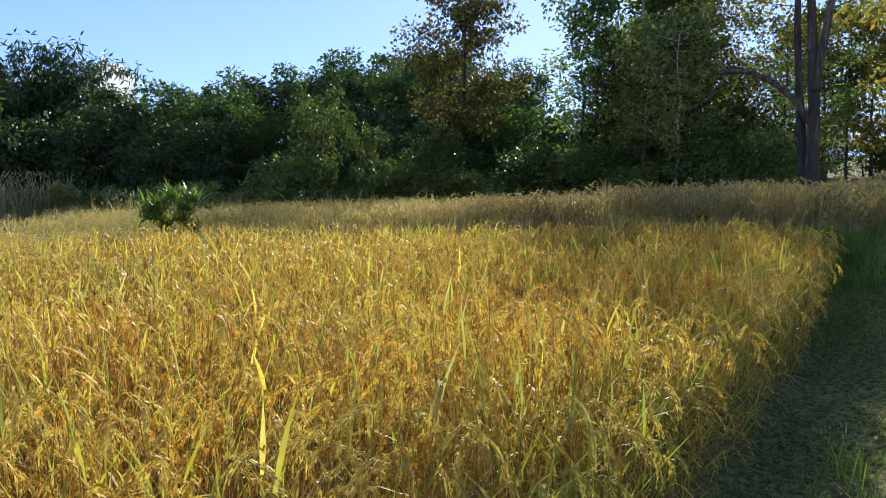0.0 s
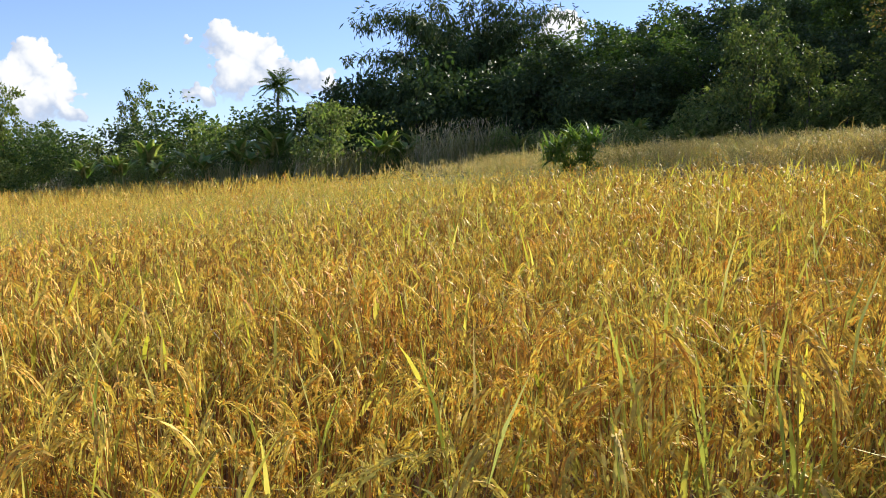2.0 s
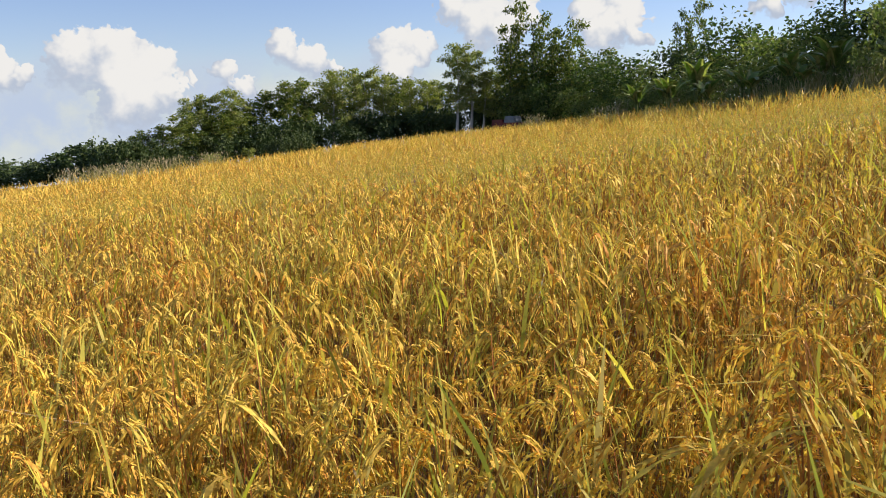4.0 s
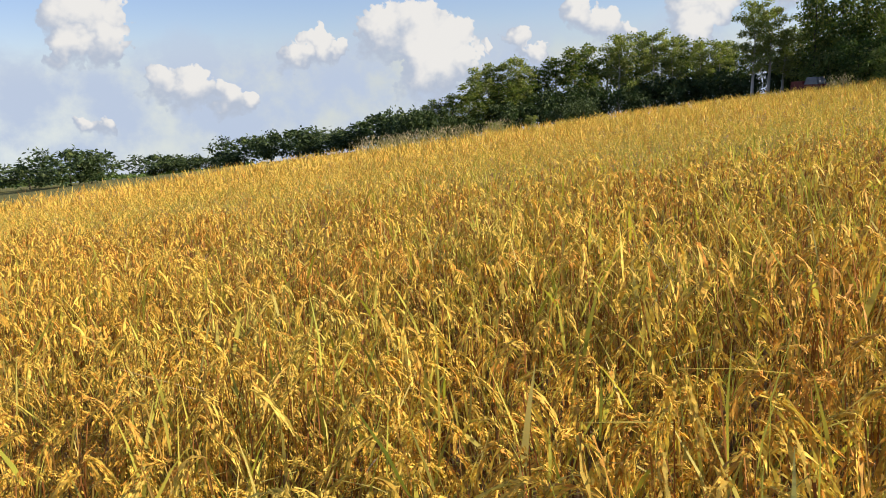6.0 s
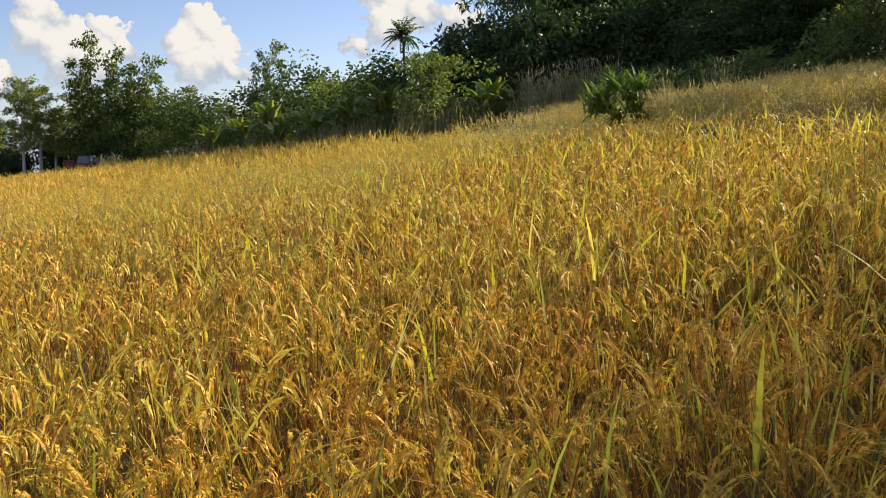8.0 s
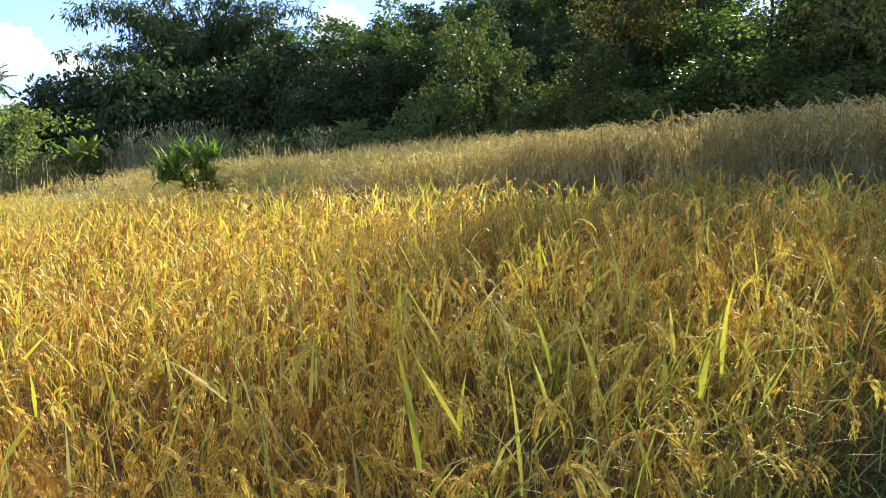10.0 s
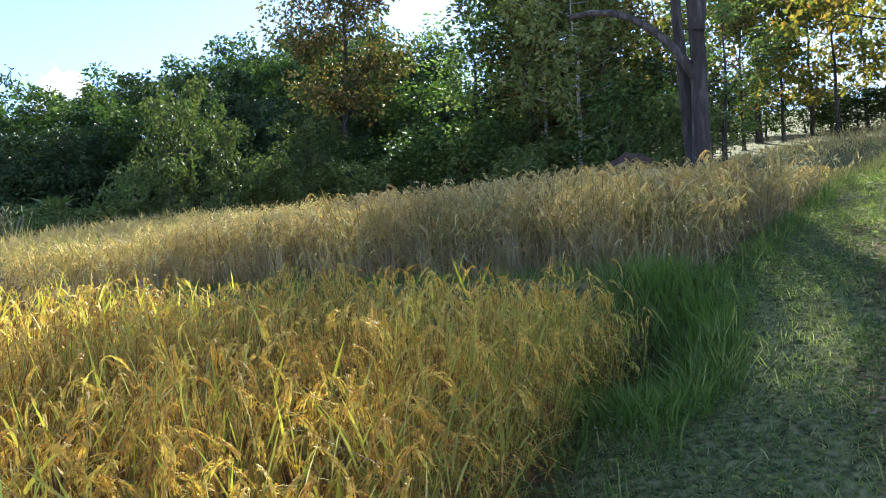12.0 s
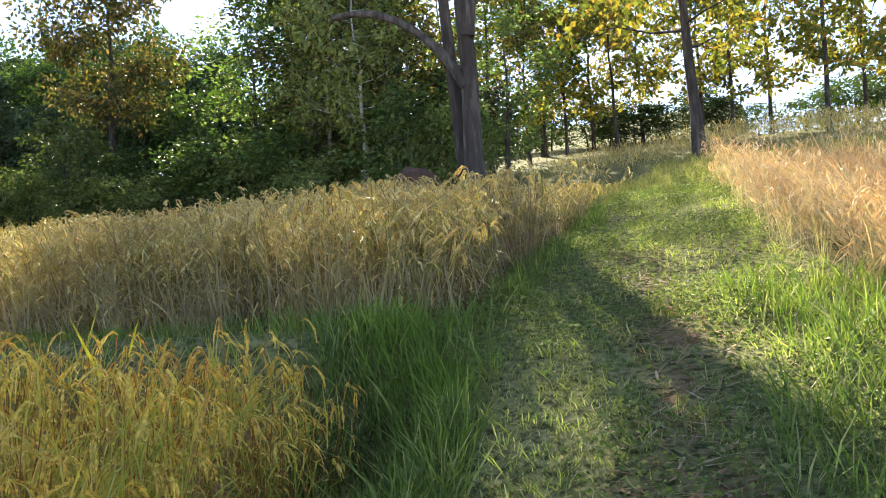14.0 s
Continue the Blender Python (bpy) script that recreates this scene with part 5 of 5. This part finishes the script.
    P = np.stack([-np.sin(a) * d, np.cos(a) * d, 2.2 - 0.078 * d + rng.uniform(0, 1, len(a)) * (2.4 + 1.2 * np.sin(a * 31) + 0.9 * np.sin(a * 83))], 1)
    s.add(*chips(P, rng.normal(size=P.shape), 2.2, 1.6, rng))
    tagged(part("distant_woods", s, M["mid_leaf"]), "low distant line of woods on the plain", "woods", kind="stuff")


build_far_trees()


def build_bamboo():
    rng = np.random.default_rng(111)
    x0, y0 = place(64.6, 62)
    root = tagged(new("bamboo_clump"), "huge dark clump of arching bamboo above the hedge", "bamboo")
    root.matrix_world = pose(x0, y0, stand(x0, y0))
    leaves = Soup()
    tips = []
    for i in range(95):
        a, r = rng.uniform(0, 2 * np.pi), 1.8 * math.sqrt(rng.uniform(0, 1))
        h, bow = rng.uniform(6.5, 10.6), rng.uniform(1.0, 7.2)
        t = np.linspace(0, 1, 8)
        pts = np.stack([(r + bow * t ** 2.2) * math.cos(a), (r + bow * t ** 2.2) * math.sin(a), h * np.sin(t * (1.25 + 0.09 * bow)) / math.sin(1.3)], 1)
        culm = Soup()
        culm.add(*tube(pts, 0.05 * (1 - 0.85 * t), 4))
        part("culm", culm, M["bark"], root, smooth=True)
        for u in np.linspace(0.2, 1.0, 14):
            tips.append([np.interp(u, t, pts[:, j]) for j in range(3)])
    tips = np.array(tips)
    pick = rng.integers(0, len(tips), 38000)
    off = rng.normal(0, 0.3, (len(pick), 3)) * rng.uniform(0.5, 1.3, len(tips))[pick][:, None]
    leaves.add(*chips(tips[pick] + off, off * 0.6 + np.array([0, 0, -0.5]) + rng.normal(0, 0.3, off.shape), rng.uniform(0.35, 0.65, len(pick)), rng.uniform(0.07, 0.14, len(pick)), rng, 0.15))
    part("foliage", leaves, M["dark_leaf"], root)


build_bamboo()


def build_palm():
    rng = np.random.default_rng(121)
    x, y = -79.0, 22.4
    root = tagged(new("coconut_palm"), "coconut palm rising behind the hedge", "palm")
    root.matrix_world = pose(x, y, stand(x, y))
    h = 11.6 - stand(x, y)
    trunk = Soup()
    t = np.linspace(0, 1, 10)
    trunk.add(*tube(np.stack([0.35 * t ** 2, 0.1 * t, h * t], 1), 0.16 - 0.06 * t, 8, 0.03, rng))
    top = np.array([0.35, 0.1, h])
    for i in range(26):
        a, lean = i * 2.399, rng.uniform(-0.1, 1.75)
        n, L = 12, rng.uniform(1.7, 2.2)
        u = np.linspace(0, 1, n)
        th = lean + 1.0 * u
        spine = top + np.stack([np.cumsum(np.sin(th)) * L / n * math.cos(a), np.cumsum(np.sin(th)) * L / n * math.sin(a), np.cumsum(np.cos(th)) * L / n], 1)
        frond = Soup()
        frond.add(*tube(spine, 0.025 * (1.1 - u), 4))
        side = np.array([-math.sin(a), math.cos(a), 0])
        for sgn in (-1, 1):
            frond.add(*chips(np.repeat(spine, 2, 0), np.repeat(np.gradient(spine, axis=0) * 2.5 + sgn * side * 0.5 + np.array([0, 0, -0.35]), 2, 0) + rng.normal(0, 0.06, (2 * n, 3)),
                              0.6 * (1 - 0.5 * np.repeat(u, 2)), 0.085, rng))
        part("frond", frond, M["palm_leaf"], root)
    part("trunk", trunk, M["bark"], root, smooth=True)


build_palm()


def build_banana():
    """Banana plants with large torn leaves along the hedge."""
    rng = np.random.default_rng(131)
    root = tagged(new("banana_plant"), "banana plant with large torn light green leaves", "banana plant", "banana plants in the hedge")
    stem = Soup()
    t = np.linspace(0, 1, 6)
    stem.add(*tube(np.stack([0.03 * t, 0 * t, 1.3 * t - 0.05], 1), 0.10 - 0.04 * t, 8))
    n = 11
    az = np.arange(n) * 2.399
    base = np.tile([0.03, 0, 1.2], (n, 1))
    length, width, lean, curl = rng.uniform(1.1, 1.7, n), rng.uniform(0.42, 0.62, n), rng.uniform(0.0, 0.7, n), rng.uniform(0.5, 2.0, n)
    for i in range(n):
        leaf = Soup()
        for half in range(2):
            leaf.add(*blades(base[i:i + 1], az[i:i + 1] + 0.06 * half, length[i:i + 1], width[i:i + 1], lean[i:i + 1], curl[i:i + 1], 7, 0.2, rng.normal(0, 0.5, 1)))
        part("leaf", leaf, M["banana_leaf"], root)
    part("stem", stem, M["weed"], root, smooth=True)
    first = True
    for x, y, k in ((-30.5, 25.2, 0.75), (-31.8, 26.0, 0.8), (-29.4, 26.3, 0.6), (-49.2, 30.8, 1.5), (-43, 20.4, 1.0), (-41.4, 22, 0.8), (-54.5, 6.6, 1.1), (-50.5, 8.2, 0.9), (-47.5, 10, 1.0), (-44.5, 11.8, 0.9),
                    (-40, 14.2, 0.8), (-38, 16.2, 0.9), (-36, 22.5, 0.7), (-45, 16.5, 0.9), (-46.2, 13.2, 1.1), (-42.2, 17.6, 0.7), (-34, 23.8, 0.65), (-26.3, 24.6, 0.5), (-57.5, 4.8, 1.1),
                    *((*place(a, float(np.interp(a, [57, 70, 77, 84, 90], [39.5, 41.5, 44.5, 55, 66]))), k) for a, k in ((85.1, 1.5), (82.5, 1.1), (80.1, 1.2), (77.7, 1.3), (76.0, 0.9), (74.4, 1.1), (70.9, 1.0), (69.6, 0.8), (87.0, 1.2)))):
        z = stand(x, y)
        if first:
            root.matrix_world, first = pose(x, y, z) @ Matrix.Scale(k, 4), False
        else:
            again(root, x, y, rng.uniform(0, 360), k)


build_banana()


def build_edge_plants():
    rng = np.random.default_rng(141)
    # the strap-leaved bush on the bund
    root = tagged(new("strap_leaf_bush"), "round green strap-leaved bush on the bund", "bush")
    x, y = -14.0, 10.75
    root.matrix_world = pose(x, y, stand(x, y) + 0.1) @ Matrix.Scale(1.22, 4)
    for k in range(11):
        s, n = Soup(), 52
        c = np.array([0.32 * math.cos(k * 1.9), 0.32 * math.sin(k * 1.9), 0.35 + 0.15 * (k % 4)]) * (k > 0)
        b = c + rng.normal(0, 0.06, (n, 3)) * np.array([1, 1, 0])
        s.add(*blades(b, rng.uniform(0, 6.28, n), rng.uniform(0.26, 0.48, n), rng.uniform(0.03, 0.055, n), rng.uniform(0.1, 1.5, n), rng.uniform(0.5, 1.5, n), 4, 0.05, rng.normal(0, 0.4, n)))
        part("leaf_fan", s, M["bush_leaf"], root)
    # plumed reeds and dry grass along the hedge
    s, plumes = Soup(), Soup()
    spots = [(-19.7, 9.6, 5, 1.3), (-38.5, 13.6, 120, 1.5), (-41, 15.8, 120, 1.6), (-37.2, 18.8, 90, 1.5), (-33.6, 21.0, 70, 1.2), (-30.6, 22.0, 50, 1.1), (-47.5, 8, 70, 1.2), (-56.3, 2.6, 70, 1.4), (-71, -2.5, 90, 1.5),
             (-73, -3, 60, 1.4), (-27.2, 23.6, 40, 1.2), (-24.3, 24.2, 30, 1.1), (-43.5, 11.4, 80, 1.3), (-52, 5.2, 60, 1.2)]
    for az, d in ((115.5, 63), (118, 59), (119.5, 57), (121, 55), (122.2, 57), (123.5, 58)):
        spots.append((*place(az, d), 110, 1.5))
    for az, d, n, h in ((63.0, 42, 70, 2.4), (64.6, 42, 120, 2.7), (66.3, 42, 130, 2.8), (67.6, 42.5, 120, 2.6), (69.0, 41, 40, 1.6), (71.8, 40, 30, 1.5), (73.8, 41, 60, 1.6), (76.0, 43, 60, 1.7), (78.5, 46, 70, 1.8), (81.0, 50, 70, 1.8),
                        (83.0, 55, 60, 1.8), (86.0, 62, 70, 1.8), (89.5, 72, 80, 2.0), (60.5, 34, 40, 1.5), (57.0, 34, 40, 1.5)):
        spots.append((*place(az, d), n, h))
    for x, y, n, h in spots:
        n = int(n * 0.9)
        X, Y = x + rng.normal(0, 0.05 * n ** 0.6, n), y + rng.normal(0, 0.04 * n ** 0.6, n)
        P = np.stack([X, Y, ground(X, Y)], 1)
        h = 0.82 * h
        s.add(*blades(P, rng.uniform(0, 6.28, n), h * rng.uniform(0.6, 1.2, n), 0.05, rng.uniform(0, 0.25, n), rng.uniform(0.1, 0.8, n), 4, 0.1))
        if h >= 1.14:
            up = P + np.stack([rng.normal(0, 0.12, n), rng.normal(0, 0.12, n), h * rng.uniform(0.6, 1.05, n)], 1)
            plumes.add(*chips(up, rng.normal(0, 0.5, up.shape) + [0, 0, 1.0], rng.uniform(0.15, 0.35, n), rng.uniform(0.02, 0.05, n), rng))
        s.add(*blades(P, rng.uniform(0, 6.28, n), h * rng.uniform(0.7, 1.1, n), 0.03, rng.uniform(0, 0.6, n), rng.uniform(0.2, 1.4, n), 4, 0.1))
    tagged(part("reed_plumes", plumes, M["plume"]), "pale feathery plumes of the reeds along the hedge", "reed plumes", kind="stuff")
    tagged(part("reed_grass", s, M["reed"]), "tall pale plumed reed grass along the hedge", "reeds", kind="stuff")


build_edge_plants()


def build_odds():
    """A parked truck and a brush pile at the far end of the hedge."""
    x, y = -79.7, -5.4
    root = tagged(new("farm_truck"), "small dark red farm truck parked under the far trees", "truck")
    root.matrix_world = pose(x, y, stand(x, y), 0, 0, 62)

    def box(lx, ly, lz, cx, cy, cz, slope=0.0):
        bm = bmesh.new()
        bmesh.ops.create_cube(bm, size=1.0)
        for v in bm.verts:
            k = slope if v.co.z > 0 else 0.0
            v.co = Vector((v.co.x * (lx - 2 * k) + cx, v.co.y * (ly - k * 0.4) + cy, v.co.z * lz + cz))
        bmesh.ops.bevel(bm, geom=bm.edges[:], offset=0.05, segments=2, affect="EDGES")
        return bm

    def piece(name, bm, mat, label=""):
        me = bpy.data.meshes.new(name)
        bm.to_mesh(me)
        bm.free()
        me.materials.append(mat)
        ob = new(name, me)
        ob.parent = root
        if label:
            ob["label"] = label
        return ob

    piece("body", box(2.9, 1.4, 0.55, 0, 0, 0.72), M["truck_paint"])
    piece("cab", box(1.3, 1.3, 0.6, 0.45, 0, 1.28, 0.2), M["truck_glass"], "pale glazed cab")
    piece("cargo_bed", box(1.2, 1.4, 0.3, -0.82, 0, 1.12), M["truck_paint"])
    for sx in (-0.9, 0.9):
        for sy in (-0.7, 0.7):
            bm = bmesh.new()
            bmesh.ops.create_cone(bm, cap_ends=True, segments=16, radius1=0.33, radius2=0.33, depth=0.2, matrix=pose(sx, sy, 0.33, 90, 0, 0))
            bmesh.ops.bevel(bm, geom=[e for e in bm.edges if e.calc_face_angle(0) > 1], offset=0.03, segments=2, affect="EDGES")
            piece("wheel", bm, M["tyre"])
    # a mound of dug soil behind the terrace
    rng = np.random.default_rng(150)
    bm = bmesh.new()
    bmesh.ops.create_icosphere(bm, subdivisions=4, radius=1.0)
    bmesh.ops.delete(bm, geom=[v for v in bm.verts if v.co.z < -0.15], context="VERTS")
    for v in bm.verts:
        lump = 1 + 0.16 * wave(v.co.x * 4, v.co.y * 4, 1.3, v.co.z * 2) + rng.normal(0, 0.04)
        v.co = Vector((v.co.x * 0.95 * lump, v.co.y * 0.8 * lump, (v.co.z * 1.0 + 0.16 * v.co.x) * lump - 0.2))
    me = bpy.data.meshes.new("earth_mound")
    bm.to_mesh(me)
    bm.free()
    me.materials.append(M["dug_soil"])
    mound = tagged(new("earth_mound", me), "mound of dark brown dug earth behind the terrace", "earth mound")
    mound.location = (-8.2, 26.4, stand(-8.2, 26.4))
    rng = np.random.default_rng(151)
    s = Soup()
    x, y = place(88.0, 76)
    for i in range(42):
        a, L = rng.uniform(0, 6.28), rng.uniform(1.0, 2.4)
        t = np.linspace(0, 1, 4)
        r0 = rng.uniform(0, 0.9)
        lean = rng.uniform(0.1, 0.8)
        s.add(*tube(np.stack([r0 * np.cos(a) + L * lean * t * np.cos(a * 1.7), r0 * np.sin(a) + L * lean * t * np.sin(a * 1.7), L * t * (1 - 0.2 * lean) - 0.05], 1), 0.045 * (1 - 0.7 * t), 4))
    ob = tagged(part("brush_pile", s, M["pale_bark"]), "heap of pale dry branches at the hedge's foot", "brush pile")
    ob.location = (x, y, stand(x, y))


build_odds()
